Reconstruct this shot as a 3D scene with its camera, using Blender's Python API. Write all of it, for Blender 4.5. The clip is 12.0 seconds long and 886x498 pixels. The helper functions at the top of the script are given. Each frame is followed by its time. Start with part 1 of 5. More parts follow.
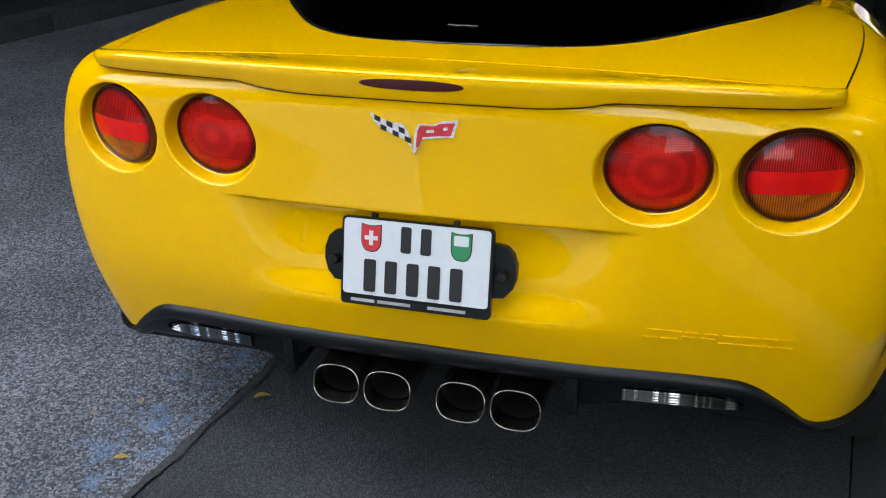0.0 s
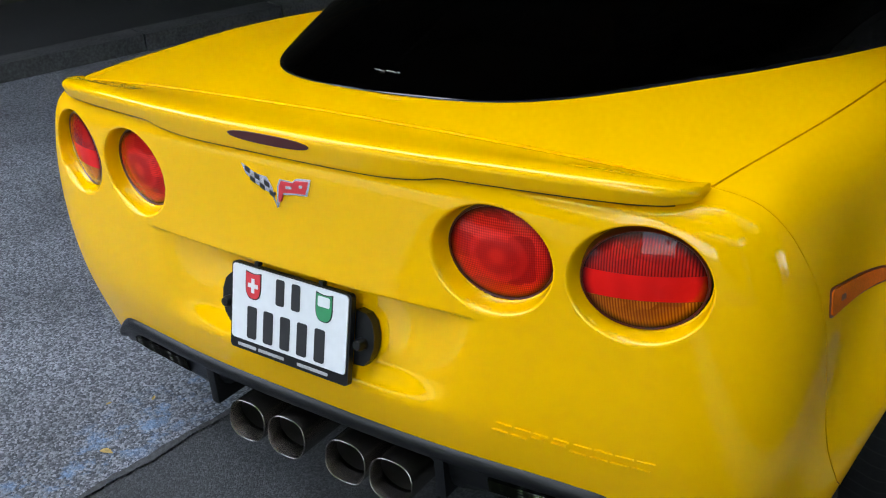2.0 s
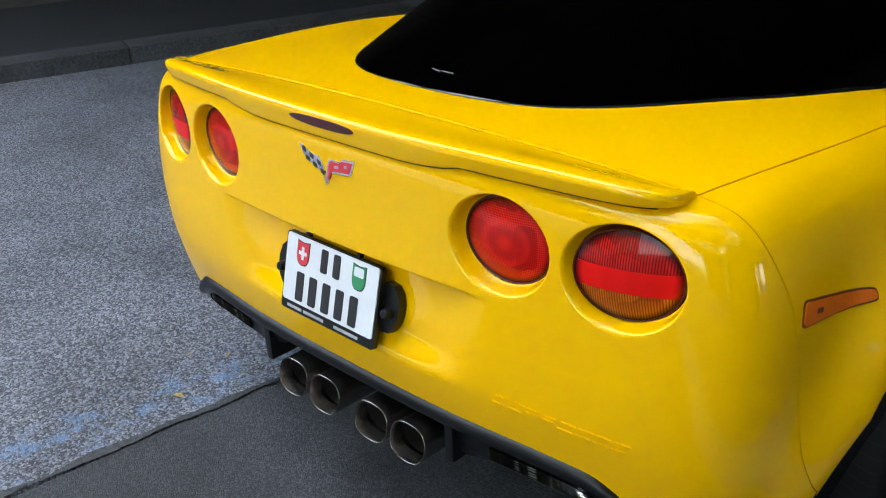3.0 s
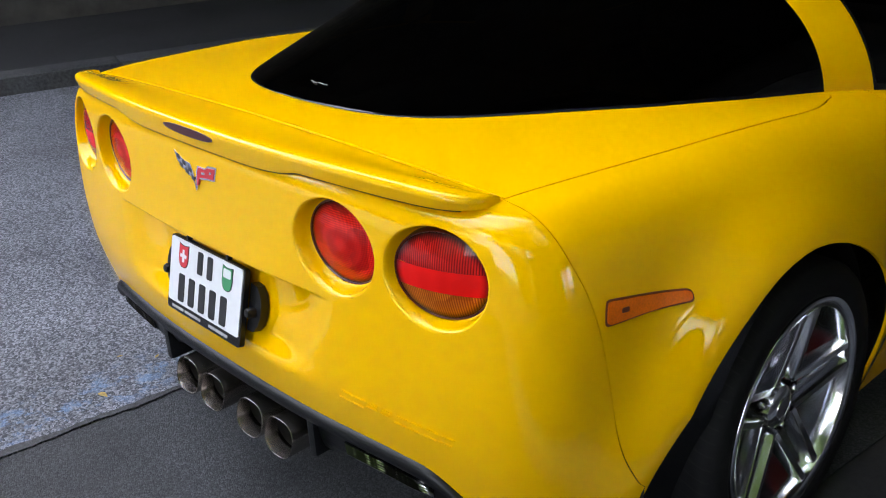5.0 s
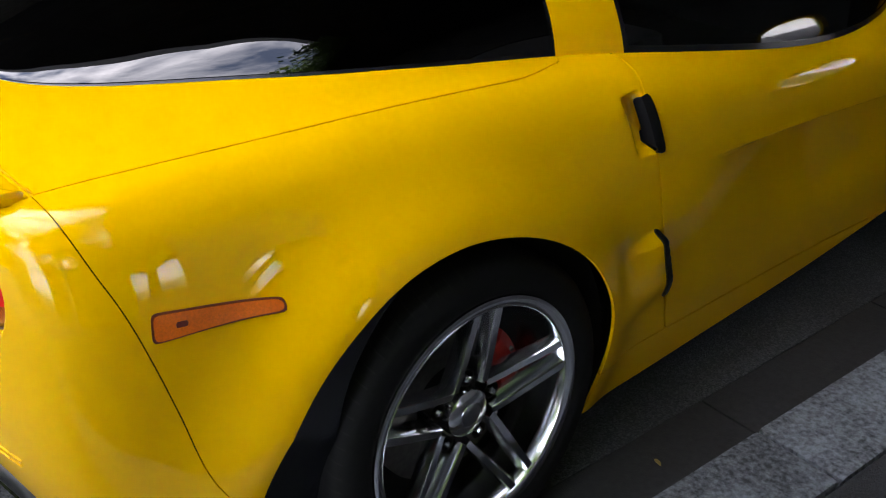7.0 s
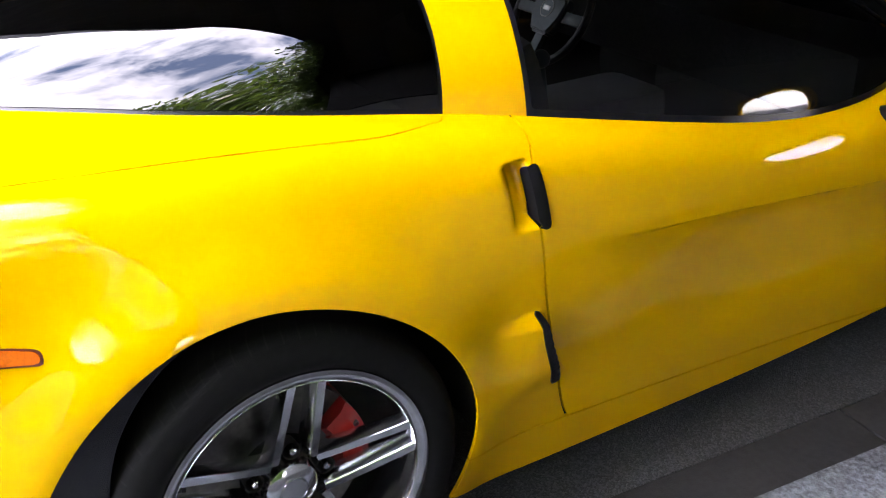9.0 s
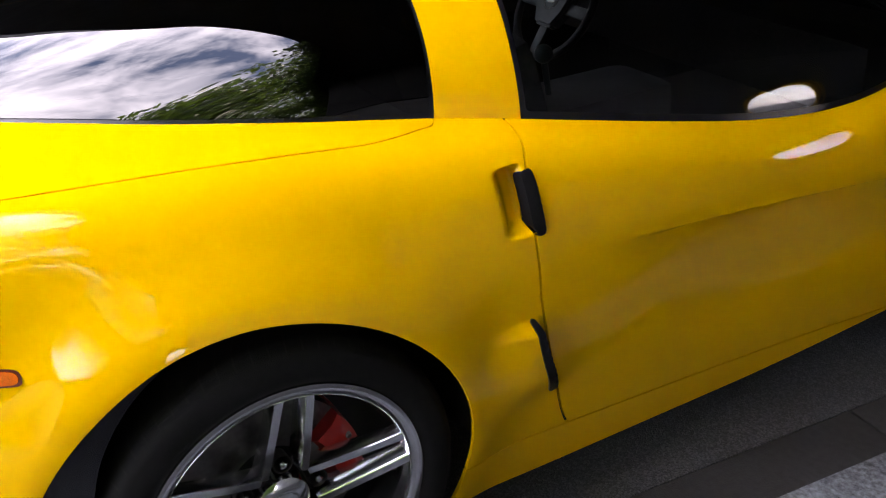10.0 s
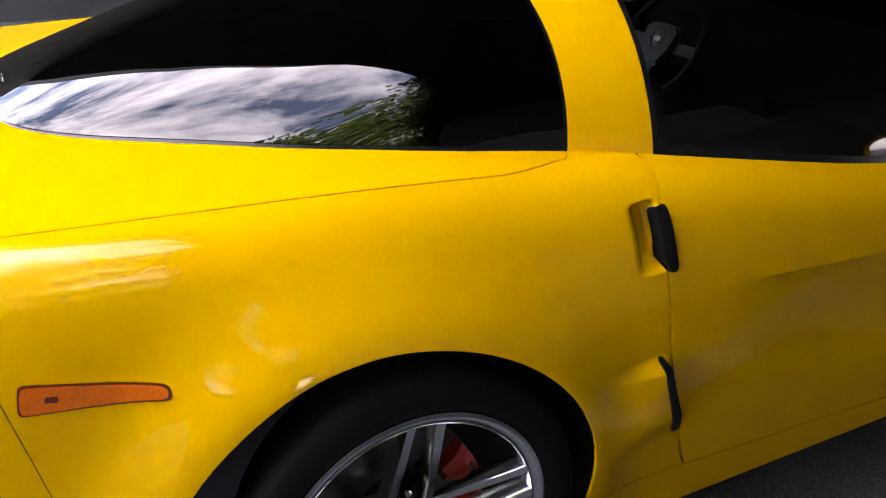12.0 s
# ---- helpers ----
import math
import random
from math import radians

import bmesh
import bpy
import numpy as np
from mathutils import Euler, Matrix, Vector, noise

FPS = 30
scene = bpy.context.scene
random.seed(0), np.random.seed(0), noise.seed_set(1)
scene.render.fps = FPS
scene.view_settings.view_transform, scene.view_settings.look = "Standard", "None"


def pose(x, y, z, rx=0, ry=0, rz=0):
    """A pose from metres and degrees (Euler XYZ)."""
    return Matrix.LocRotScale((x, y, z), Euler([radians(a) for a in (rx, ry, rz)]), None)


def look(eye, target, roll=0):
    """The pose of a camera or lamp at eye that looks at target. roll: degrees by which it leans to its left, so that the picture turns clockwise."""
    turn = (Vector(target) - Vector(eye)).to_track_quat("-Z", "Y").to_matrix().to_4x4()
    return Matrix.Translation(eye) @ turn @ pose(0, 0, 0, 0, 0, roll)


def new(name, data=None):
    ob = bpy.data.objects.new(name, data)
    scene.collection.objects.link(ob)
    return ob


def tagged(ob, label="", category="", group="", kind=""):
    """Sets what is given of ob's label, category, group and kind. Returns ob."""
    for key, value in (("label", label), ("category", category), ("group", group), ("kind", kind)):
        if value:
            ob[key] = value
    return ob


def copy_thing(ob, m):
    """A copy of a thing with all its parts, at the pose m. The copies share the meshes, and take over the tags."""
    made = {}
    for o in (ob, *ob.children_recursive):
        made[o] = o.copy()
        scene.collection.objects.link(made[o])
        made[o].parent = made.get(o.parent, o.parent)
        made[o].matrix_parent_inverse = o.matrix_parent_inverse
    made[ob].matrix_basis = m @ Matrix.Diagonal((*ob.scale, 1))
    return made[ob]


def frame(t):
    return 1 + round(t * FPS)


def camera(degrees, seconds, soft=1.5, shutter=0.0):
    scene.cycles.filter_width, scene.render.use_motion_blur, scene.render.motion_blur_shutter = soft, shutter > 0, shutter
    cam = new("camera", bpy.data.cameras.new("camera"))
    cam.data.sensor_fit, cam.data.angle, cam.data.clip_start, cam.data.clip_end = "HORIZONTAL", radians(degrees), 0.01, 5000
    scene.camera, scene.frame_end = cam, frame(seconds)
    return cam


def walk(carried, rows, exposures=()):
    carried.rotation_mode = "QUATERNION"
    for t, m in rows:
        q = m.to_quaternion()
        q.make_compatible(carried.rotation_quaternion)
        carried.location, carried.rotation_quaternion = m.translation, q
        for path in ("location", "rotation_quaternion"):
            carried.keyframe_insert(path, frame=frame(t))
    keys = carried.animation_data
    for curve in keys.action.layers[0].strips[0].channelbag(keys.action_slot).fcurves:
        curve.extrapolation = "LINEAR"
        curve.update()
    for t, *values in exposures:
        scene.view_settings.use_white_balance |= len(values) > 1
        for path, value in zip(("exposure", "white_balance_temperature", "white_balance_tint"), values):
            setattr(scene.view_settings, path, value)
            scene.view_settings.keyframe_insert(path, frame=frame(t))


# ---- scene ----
cam = camera(49.0, 12.0, 1.1)
PATH = [
    (0, (0.542, -1.459, 1.421), (-0.003, 0.258, 0.551), -1.7),
    (0.5, (0.68, -1.328, 1.423), (0.221, 0.416, 0.558), -1.7),
    (1, (0.965, -1.211, 1.458), (0.174, 0.393, 0.563), -1.2),
    (1.5, (1.068, -1.091, 1.458), (0.101, 0.432, 0.595), -1.4),
    (2, (1.173, -0.981, 1.478), (0.082, 0.447, 0.601), -4.6),
    (2.5, (1.334, -0.958, 1.487), (0.08, 0.344, 0.632), -2.3),
    (2.7, (1.378, -0.986, 1.497), (0.082, 0.275, 0.642), -2.7),
    (4.3, (1.641, -1.008, 1.515), (0.387, 0.328, 0.713), -2.0),
    (4.5, (1.698, -0.97, 1.52), (0.417, 0.336, 0.713), -1.7),
    (5, (1.734, -0.809, 1.503), (0.383, 0.418, 0.685), -3.2),
    (5.5, (1.785, -0.651, 1.5), (0.48, 0.609, 0.657), -4.3),
    (6, (1.958, -0.45, 1.513), (0.553, 0.719, 0.701), 0.1),
    (6.5, (1.99, -0.28, 1.487), (0.586, 0.768, 0.522), -1.5),
    (7, (2.034, -0.106, 1.482), (0.687, 1.021, 0.526), -3.2),
    (7.5, (2.164, 0.054, 1.488), (0.753, 1.111, 0.544), -0.4),
    (7.7, (2.23, 0.101, 1.47), (0.779, 1.117, 0.541), 0.3),
    (9.3, (2.206, 0.423, 1.481), (0.67, 1.337, 0.585), -1.5),
    (9.5, (2.204, 0.431, 1.482), (0.653, 1.343, 0.609), -1.5),
    (10, (2.193, 0.465, 1.496), (0.665, 1.353, 0.559), -2.3),
    (10.5, (2.175, 0.472, 1.491), (0.639, 1.439, 0.651), -2.1),
    (11, (2.174, 0.428, 1.49), (0.622, 1.383, 0.667), -1.5),
    (11.5, (2.148, 0.382, 1.488), (0.561, 1.243, 0.627), -2.4),
    (12, (2.129, 0.348, 1.491), (0.517, 1.153, 0.623), -1.8),
]
EXPOSURES = [(0.0, 2.2, 6700, 10), (2.5, 2.45, 6600, 8), (4.5, 2.6, 6700, 13), (5.5, 2.56, 6900, 17), (6.0, 2.6, 6900, 16), (6.6, 2.58, 6950, 17), (7.4, 3.02, 6900, 16), (7.7, 3.2, 6850, 15), (9.3, 4.18, 7050, 26), (9.6, 3.99, 7100, 27), (10.0, 3.5, 7200, 27), (10.2, 2.93, 7500, 29), (10.4, 2.45, 7700, 31), (10.8, 2.22, 7800, 32), (11.2, 2.52, 7600, 31), (11.7, 3.15, 7350, 28), (12.0, 3.16, 7350, 28)]
walk(cam, [(t, look(eye, target, roll)) for t, eye, target, roll in PATH], EXPOSURES)

# ---- world and sun ----
world = bpy.data.worlds.new("sky")
scene.world = world
world.use_nodes = True
wn, wl = world.node_tree.nodes, world.node_tree.links
wn.clear()
SUN_UP, SUN_ROUND = radians(52), radians(20)
BRIDGE_X, BRIDGE_Z = 2.95, 3.6
sky = wn.new("ShaderNodeTexSky")
sky.sky_type, sky.sun_disc, sky.sun_elevation, sky.sun_rotation = "NISHITA", False, SUN_UP, SUN_ROUND
coord = wn.new("ShaderNodeTexCoord")
streak = wn.new("ShaderNodeMapping")
streak.inputs["Scale"].default_value = (1.2, 3.6, 5.0)
streak.inputs["Rotation"].default_value = (0.2, 0.1, 0.6)
wisps = wn.new("ShaderNodeTexNoise")
wisps.inputs["Scale"].default_value, wisps.inputs["Detail"].default_value, wisps.inputs["Roughness"].default_value = 1.6, 9, 0.62
cover = wn.new("ShaderNodeMapRange")
cover.inputs["From Min"].default_value, cover.inputs["From Max"].default_value = 0.39, 0.72
clouds = wn.new("ShaderNodeMixRGB")
haze = wn.new("ShaderNodeMixRGB")
haze.inputs["Color1"].default_value, haze.inputs["Color2"].default_value = (11.2, 11.7, 13.0, 1), (16.4, 17.2, 19.0, 1)
height = wn.new("ShaderNodeSeparateXYZ")
back = wn.new("ShaderNodeBackground")
back.inputs["Strength"].default_value = 0.15
wout = wn.new("ShaderNodeOutputWorld")
wl.new(coord.outputs["Generated"], streak.inputs["Vector"])
wl.new(streak.outputs["Vector"], wisps.inputs["Vector"])
wl.new(wisps.outputs["Fac"], cover.inputs["Value"])
wl.new(cover.outputs["Result"], clouds.inputs["Fac"])
wl.new(coord.outputs["Generated"], height.inputs[0])
wl.new(height.outputs["Z"], haze.inputs["Fac"])
wl.new(haze.outputs["Color"], clouds.inputs["Color2"])
wl.new(sky.outputs["Color"], clouds.inputs["Color1"])
wl.new(clouds.outputs["Color"], back.inputs["Color"])
wl.new(back.outputs["Background"], wout.inputs["Surface"])

sun_data = bpy.data.lights.new("sun", "SUN")
sun_data.energy, sun_data.angle, sun_data.color = 4.0, radians(0.6), (1.0, 0.94, 0.86)
sun = new("sun", sun_data)
sun.matrix_world = look((0, 0, 12), Vector((0, 0, 12)) + Vector((-math.sin(SUN_ROUND) * math.cos(SUN_UP), -math.cos(SUN_ROUND) * math.cos(SUN_UP), -math.sin(SUN_UP))))


# ---- materials ----
def material(name, colour, rough=0.5, metal=0.0, coat=0.0, vary=0.0, scale=20.0, bump=0.0, bump_scale=200.0, second=None, spec=0.5):
    """A principled surface with colour varied at two scales, and fine relief."""
    m = bpy.data.materials.new(name)
    m.use_nodes = True
    n, l = m.node_tree.nodes, m.node_tree.links
    p = n["Principled BSDF"]
    p.inputs["Base Color"].default_value = (*colour, 1)
    p.inputs["Roughness"].default_value, p.inputs["Metallic"].default_value = rough, metal
    p.inputs["Specular IOR Level"].default_value = spec
    p.inputs["Coat Weight"].default_value, p.inputs["Coat Roughness"].default_value = coat, 0.004
    p.inputs["Coat IOR"].default_value = 1.42
    tc = n.new("ShaderNodeTexCoord")
    if vary:
        a, b = n.new("ShaderNodeTexNoise"), n.new("ShaderNodeTexNoise")
        a.inputs["Scale"].default_value, a.inputs["Detail"].default_value = scale, 8
        b.inputs["Scale"].default_value, b.inputs["Detail"].default_value = scale * 0.07, 4
        l.new(tc.outputs["Object"], a.inputs["Vector"])
        l.new(tc.outputs["Object"], b.inputs["Vector"])
        add = n.new("ShaderNodeMath")
        add.operation = "MULTIPLY_ADD"
        add.inputs[1].default_value = 0.6
        half = n.new("ShaderNodeMath")
        half.operation = "MULTIPLY"
        half.inputs[1].default_value = 0.4
        l.new(b.outputs["Fac"], half.inputs[0])
        l.new(a.outputs["Fac"], add.inputs[0])
        l.new(half.outputs[0], add.inputs[2])
        ramp = n.new("ShaderNodeMapRange")
        ramp.inputs["From Min"].default_value, ramp.inputs["From Max"].default_value = 0.36, 0.64
        l.new(add.outputs[0], ramp.inputs["Value"])
        mix = n.new("ShaderNodeMixRGB")
        mix.inputs["Color1"].default_value = (*[c * (1 - vary) for c in colour], 1)
        mix.inputs["Color2"].default_value = (*(second or [min(1, c * (1 + vary)) for c in colour]), 1)
        l.new(ramp.outputs["Result"], mix.inputs["Fac"])
        l.new(mix.outputs["Color"], p.inputs["Base Color"])
    if bump:
        c = n.new("ShaderNodeTexNoise")
        c.inputs["Scale"].default_value, c.inputs["Detail"].default_value = bump_scale, 6
        l.new(tc.outputs["Object"], c.inputs["Vector"])
        bp = n.new("ShaderNodeBump")
        bp.inputs["Strength"].default_value, bp.inputs["Distance"].default_value = bump, 0.004
        l.new(c.outputs["Fac"], bp.inputs["Height"])
        l.new(bp.outputs["Normal"], p.inputs["Normal"])
    return m


def glass(name, tint, rough=0.0):
    """Thin tinted glass: it mirrors at its surface and lets some light through."""
    m = bpy.data.materials.new(name)
    m.use_nodes = True
    n, l = m.node_tree.nodes, m.node_tree.links
    n.clear()
    clear, gloss, fres, mix, out = (n.new(k) for k in ("ShaderNodeBsdfTransparent", "ShaderNodeBsdfGlossy", "ShaderNodeFresnel", "ShaderNodeMixShader", "ShaderNodeOutputMaterial"))
    clear.inputs["Color"].default_value = (*tint, 1)
    gloss.inputs["Roughness"].default_value = rough
    fres.inputs["IOR"].default_value = 1.62
    l.new(fres.outputs[0], mix.inputs[0])
    l.new(clear.outputs[0], mix.inputs[1])
    l.new(gloss.outputs[0], mix.inputs[2])
    l.new(mix.outputs[0], out.inputs["Surface"])
    return m


PAINT = material("yellow_paint", (0.86, 0.452, 0.0), 0.5, coat=1.0, vary=0.012, scale=900, spec=0.0)
BLACK = material("black_plastic", (0.0042, 0.0045, 0.0055), 0.36, vary=0.2, scale=300, bump=0.15, bump_scale=900, spec=0.35)
DARK = material("dark_cavity", (0.0025, 0.0025, 0.0025), 0.9, vary=0.2, scale=30)
RUBBER = material("tyre_rubber", (0.0065, 0.0065, 0.007), 0.7, vary=0.25, scale=60, bump=0.2, bump_scale=500, spec=0.15)
GUARD = material("glossy_guard", (0.0065, 0.0072, 0.0095), 0.26, vary=0.2, scale=200, spec=0.35)
CHROME = material("polished_rim", (0.74, 0.75, 0.78), 0.15, metal=1.0, vary=0.08, scale=40)
STEEL = material("brake_steel", (0.13, 0.125, 0.12), 0.35, metal=1.0, vary=0.2, scale=80)
TIPS = material("exhaust_steel", (0.34, 0.31, 0.28), 0.26, metal=1.0, vary=0.1, scale=60)
SOOT_AND_WELL = material("exhaust_soot_and_well_black", (0.008, 0.007, 0.005), 0.6, metal=0.3, vary=0.3, scale=50)
CALIPER = material("red_caliper", (0.32, 0.010, 0.006), 0.35, coat=0.4, vary=0.1, scale=60)
WHITE = material("plate_white", (0.60, 0.61, 0.625), 0.35, vary=0.03, scale=60)
INK = material("plate_ink", (0.016, 0.016, 0.018), 0.45, vary=0.1, scale=60)
RED_INK = material("shield_red", (0.55, 0.03, 0.04), 0.4, vary=0.05, scale=60)
GREEN_INK = material("shield_green", (0.03, 0.22, 0.09), 0.4, vary=0.05, scale=60)
SILVER = material("badge_silver", (0.75, 0.75, 0.76), 0.15, metal=1.0, vary=0.03, scale=60)
PRINT = material("frame_print", (0.32, 0.32, 0.33), 0.5, vary=0.3, scale=400)
# Glints are painted in: noise along x picks bright blocks, cut by z ribs.
RIBBED = material("ribbed_painted_glints", (0.03, 0.03, 0.03), 0.12, metal=0.9)
rn, rl = RIBBED.node_tree.nodes, RIBBED.node_tree.links
r_at, r_map, r_noise, r_wave, r_mul, r_mix = (rn.new("ShaderNode" + k) for k in ("TexCoord", "Mapping", "TexNoise", "TexWave", "Math", "MixRGB"))
r_map.inputs["Scale"].default_value = (38, 0, 0)
r_noise.inputs["Scale"].default_value, r_noise.inputs["Detail"].default_value = 1.0, 3
r_wave.bands_direction = "Z"
r_wave.inputs["Scale"].default_value = 46
r_mul.operation = "MULTIPLY"
r_glint = rn.new("ShaderNodeMapRange")
r_glint.inputs["From Min"].default_value, r_glint.inputs["From Max"].default_value = 0.50, 0.62
rl.new(r_at.outputs["Object"], r_map.inputs["Vector"])
rl.new(r_map.outputs["Vector"], r_noise.inputs["Vector"])
rl.new(r_noise.outputs["Fac"], r_glint.inputs["Value"])
rl.new(r_at.outputs["Object"], r_wave.inputs["Vector"])
rl.new(r_glint.outputs["Result"], r_mul.inputs[0])
rl.new(r_wave.outputs["Fac"], r_mul.inputs[1])
r_mix.inputs["Color1"].default_value, r_mix.inputs["Color2"].default_value = (0.012, 0.012, 0.011, 1), (0.50, 0.51, 0.50, 1)
rl.new(r_mul.outputs[0], r_mix.inputs["Fac"])
rl.new(r_mix.outputs["Color"], rn["Principled BSDF"].inputs["Base Color"])
HEATER = material("heater_wire", (0.16, 0.10, 0.06), 0.6, vary=0.1, scale=50)
MIRROR = material("mirror_glass", (0.9, 0.9, 0.92), 0.0, metal=1.0)
LEATHER = material("dark_leather", (0.03, 0.03, 0.032), 0.5, vary=0.3, scale=80, bump=0.2, bump_scale=300, spec=0.2)
TRIM_GREY = material("grey_trim", (0.030, 0.042, 0.046), 0.40, vary=0.1, scale=80, spec=0.15)
TINT = glass("tinted_glass", (0.018, 0.019, 0.020))
CLEAR = glass("window_glass", (0.68, 0.72, 0.70))


def lens_material(name, colour, glow, ribs, bulb=[], crossed=0.0):
    """Ribbed coloured lamp plastic under a clear gloss, its reflector's brightness painted as colour."""
    m = material(name, colour, 0.22, coat=0.45, spec=0.1)
    n, l = m.node_tree.nodes, m.node_tree.links
    p = n["Principled BSDF"]
    tc, w = n.new("ShaderNodeTexCoord"), n.new("ShaderNodeTexWave")
    w.inputs["Scale"].default_value, w.inputs["Distortion"].default_value = ribs, 0.0
    l.new(tc.outputs["Object"], w.inputs["Vector"])
    bp = n.new("ShaderNodeBump")
    bp.inputs["Strength"].default_value, bp.inputs["Distance"].default_value = 0.3, 0.001
    l.new(w.outputs["Fac"], bp.inputs["Height"])
    l.new(bp.outputs["Normal"], p.inputs["Normal"])
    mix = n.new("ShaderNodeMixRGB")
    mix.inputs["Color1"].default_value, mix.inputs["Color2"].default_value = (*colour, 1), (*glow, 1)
    # square fields of prisms, each painted its own brightness, crossed by fine ribs
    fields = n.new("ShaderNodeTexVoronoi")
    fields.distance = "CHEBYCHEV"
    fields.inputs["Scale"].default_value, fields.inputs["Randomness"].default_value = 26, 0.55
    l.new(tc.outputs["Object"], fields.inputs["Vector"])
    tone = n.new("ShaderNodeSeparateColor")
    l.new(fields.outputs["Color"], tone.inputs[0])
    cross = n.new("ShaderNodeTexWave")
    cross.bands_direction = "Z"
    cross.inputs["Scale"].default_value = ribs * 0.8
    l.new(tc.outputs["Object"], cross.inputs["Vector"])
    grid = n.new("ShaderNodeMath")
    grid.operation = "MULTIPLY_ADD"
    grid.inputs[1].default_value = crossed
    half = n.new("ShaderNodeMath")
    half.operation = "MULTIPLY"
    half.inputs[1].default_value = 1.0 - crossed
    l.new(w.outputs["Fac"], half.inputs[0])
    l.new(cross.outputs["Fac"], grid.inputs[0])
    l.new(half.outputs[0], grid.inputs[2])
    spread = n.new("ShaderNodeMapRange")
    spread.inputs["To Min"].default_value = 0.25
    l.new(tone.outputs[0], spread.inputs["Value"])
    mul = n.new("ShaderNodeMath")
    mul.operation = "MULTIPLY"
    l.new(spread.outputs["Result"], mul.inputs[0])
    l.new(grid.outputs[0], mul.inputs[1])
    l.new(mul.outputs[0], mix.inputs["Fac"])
    last = mix.outputs["Color"]
    # zones by the distance from the lens's middle: the bulb bowl's bright and shaded rings painted in, and the thick
    # dark edge of the plastic
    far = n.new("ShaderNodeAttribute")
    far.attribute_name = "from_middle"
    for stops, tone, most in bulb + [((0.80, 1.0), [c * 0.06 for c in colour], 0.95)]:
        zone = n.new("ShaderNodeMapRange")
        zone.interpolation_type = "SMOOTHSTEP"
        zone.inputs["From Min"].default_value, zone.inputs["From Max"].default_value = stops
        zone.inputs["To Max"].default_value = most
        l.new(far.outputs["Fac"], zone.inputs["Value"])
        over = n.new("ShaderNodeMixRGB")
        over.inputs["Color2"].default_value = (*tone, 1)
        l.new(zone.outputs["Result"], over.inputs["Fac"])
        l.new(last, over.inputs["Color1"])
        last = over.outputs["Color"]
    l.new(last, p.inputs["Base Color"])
    return m


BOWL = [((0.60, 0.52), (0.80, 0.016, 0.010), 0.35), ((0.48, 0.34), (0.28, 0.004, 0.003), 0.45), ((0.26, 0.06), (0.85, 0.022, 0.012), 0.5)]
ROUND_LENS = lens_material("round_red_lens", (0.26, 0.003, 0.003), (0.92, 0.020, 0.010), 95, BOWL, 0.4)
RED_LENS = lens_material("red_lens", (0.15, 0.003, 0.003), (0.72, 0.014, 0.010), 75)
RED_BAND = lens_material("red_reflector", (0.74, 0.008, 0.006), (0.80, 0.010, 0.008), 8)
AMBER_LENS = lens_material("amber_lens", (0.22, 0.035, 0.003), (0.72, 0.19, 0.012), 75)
MARKER = material("amber_marker", (0.80, 0.150, 0.002), 0.25, coat=0.7, vary=0.14, scale=260, bump=0.2, bump_scale=420)
RED_DARK = material("dark_red_rim", (0.075, 0.006, 0.003), 0.3, coat=0.4, vary=0.1, scale=100)
SEAL = material("marker_seal", (0.13, 0.012, 0.004), 0.4, vary=0.1, scale=100)
BRAKE_LENS = material("unlit_brake_lens", (0.060, 0.004, 0.005), 0.3, coat=0.4, vary=0.15, scale=200)


# ---- mesh helpers ----
def thing(name, label, category, group="", kind="", at=(0, 0, 0)):
    ob = new(name)
    ob.location = at
    return tagged(ob, label, category, group, kind)


def smooth(me, angle=None):
    for poly in me.polygons:
        poly.use_smooth = True
    if angle is not None:
        me.set_sharp_from_angle(angle=radians(angle))


def part(name, bm, mat, parent, label="", angle=35):
    """Links a bmesh as one mesh object under its thing."""
    me = bpy.data.meshes.new(name)
    bmesh.ops.recalc_face_normals(bm, faces=bm.faces[:])
    bm.to_mesh(me)
    bm.free()
    smooth(me, angle)
    me.materials.append(mat)
    ob = new(name, me)
    ob.parent = parent
    if label:
        ob["label"] = label
    return ob


def raw(name, V, F, mat, parent, label="", angle=None):
    me = bpy.data.meshes.new(name)
    me.from_pydata([tuple(map(float, v)) for v in V], [], [tuple(map(int, f)) for f in F])
    smooth(me, angle)
    me.materials.append(mat)
    ob = new(name, me)
    ob.parent = parent
    if label:
        ob["label"] = label
    return ob


def box(bm, cx, cy, cz, sx, sy, sz, bevel=0.0, m=None):
    """A bevelled box added to bm."""
    made = bmesh.ops.create_cube(bm, size=1)["verts"]
    bmesh.ops.scale(bm, vec=(sx, sy, sz), verts=made)
    if bevel:
        edges = list({e for v in made for e in v.link_edges})
        made = list({v for f in bmesh.ops.bevel(bm, geom=edges, offset=bevel, segments=2, profile=0.7, affect="EDGES")["faces"] for v in f.verts} | {v for v in made if v.is_valid})
    bmesh.ops.translate(bm, vec=(cx, cy, cz), verts=made)
    if m is not None:
        bmesh.ops.transform(bm, matrix=m, verts=made)
    return made


def lathe(bm, profile, steps=64, m=None):
    """Turns a profile of (radius, along) about the local x axis."""
    rings = []
    for k in range(steps):
        a = 2 * math.pi * k / steps
        rings.append([bm.verts.new(Vector((x, r * math.cos(a), r * math.sin(a))) if m is None else m @ Vector((x, r * math.cos(a), r * math.sin(a)))) for r, x in profile])
    for k in range(steps):
        a, b = rings[k], rings[(k + 1) % steps]
        for i in range(len(profile) - 1):
            bm.faces.new((a[i], a[i + 1], b[i + 1], b[i]))


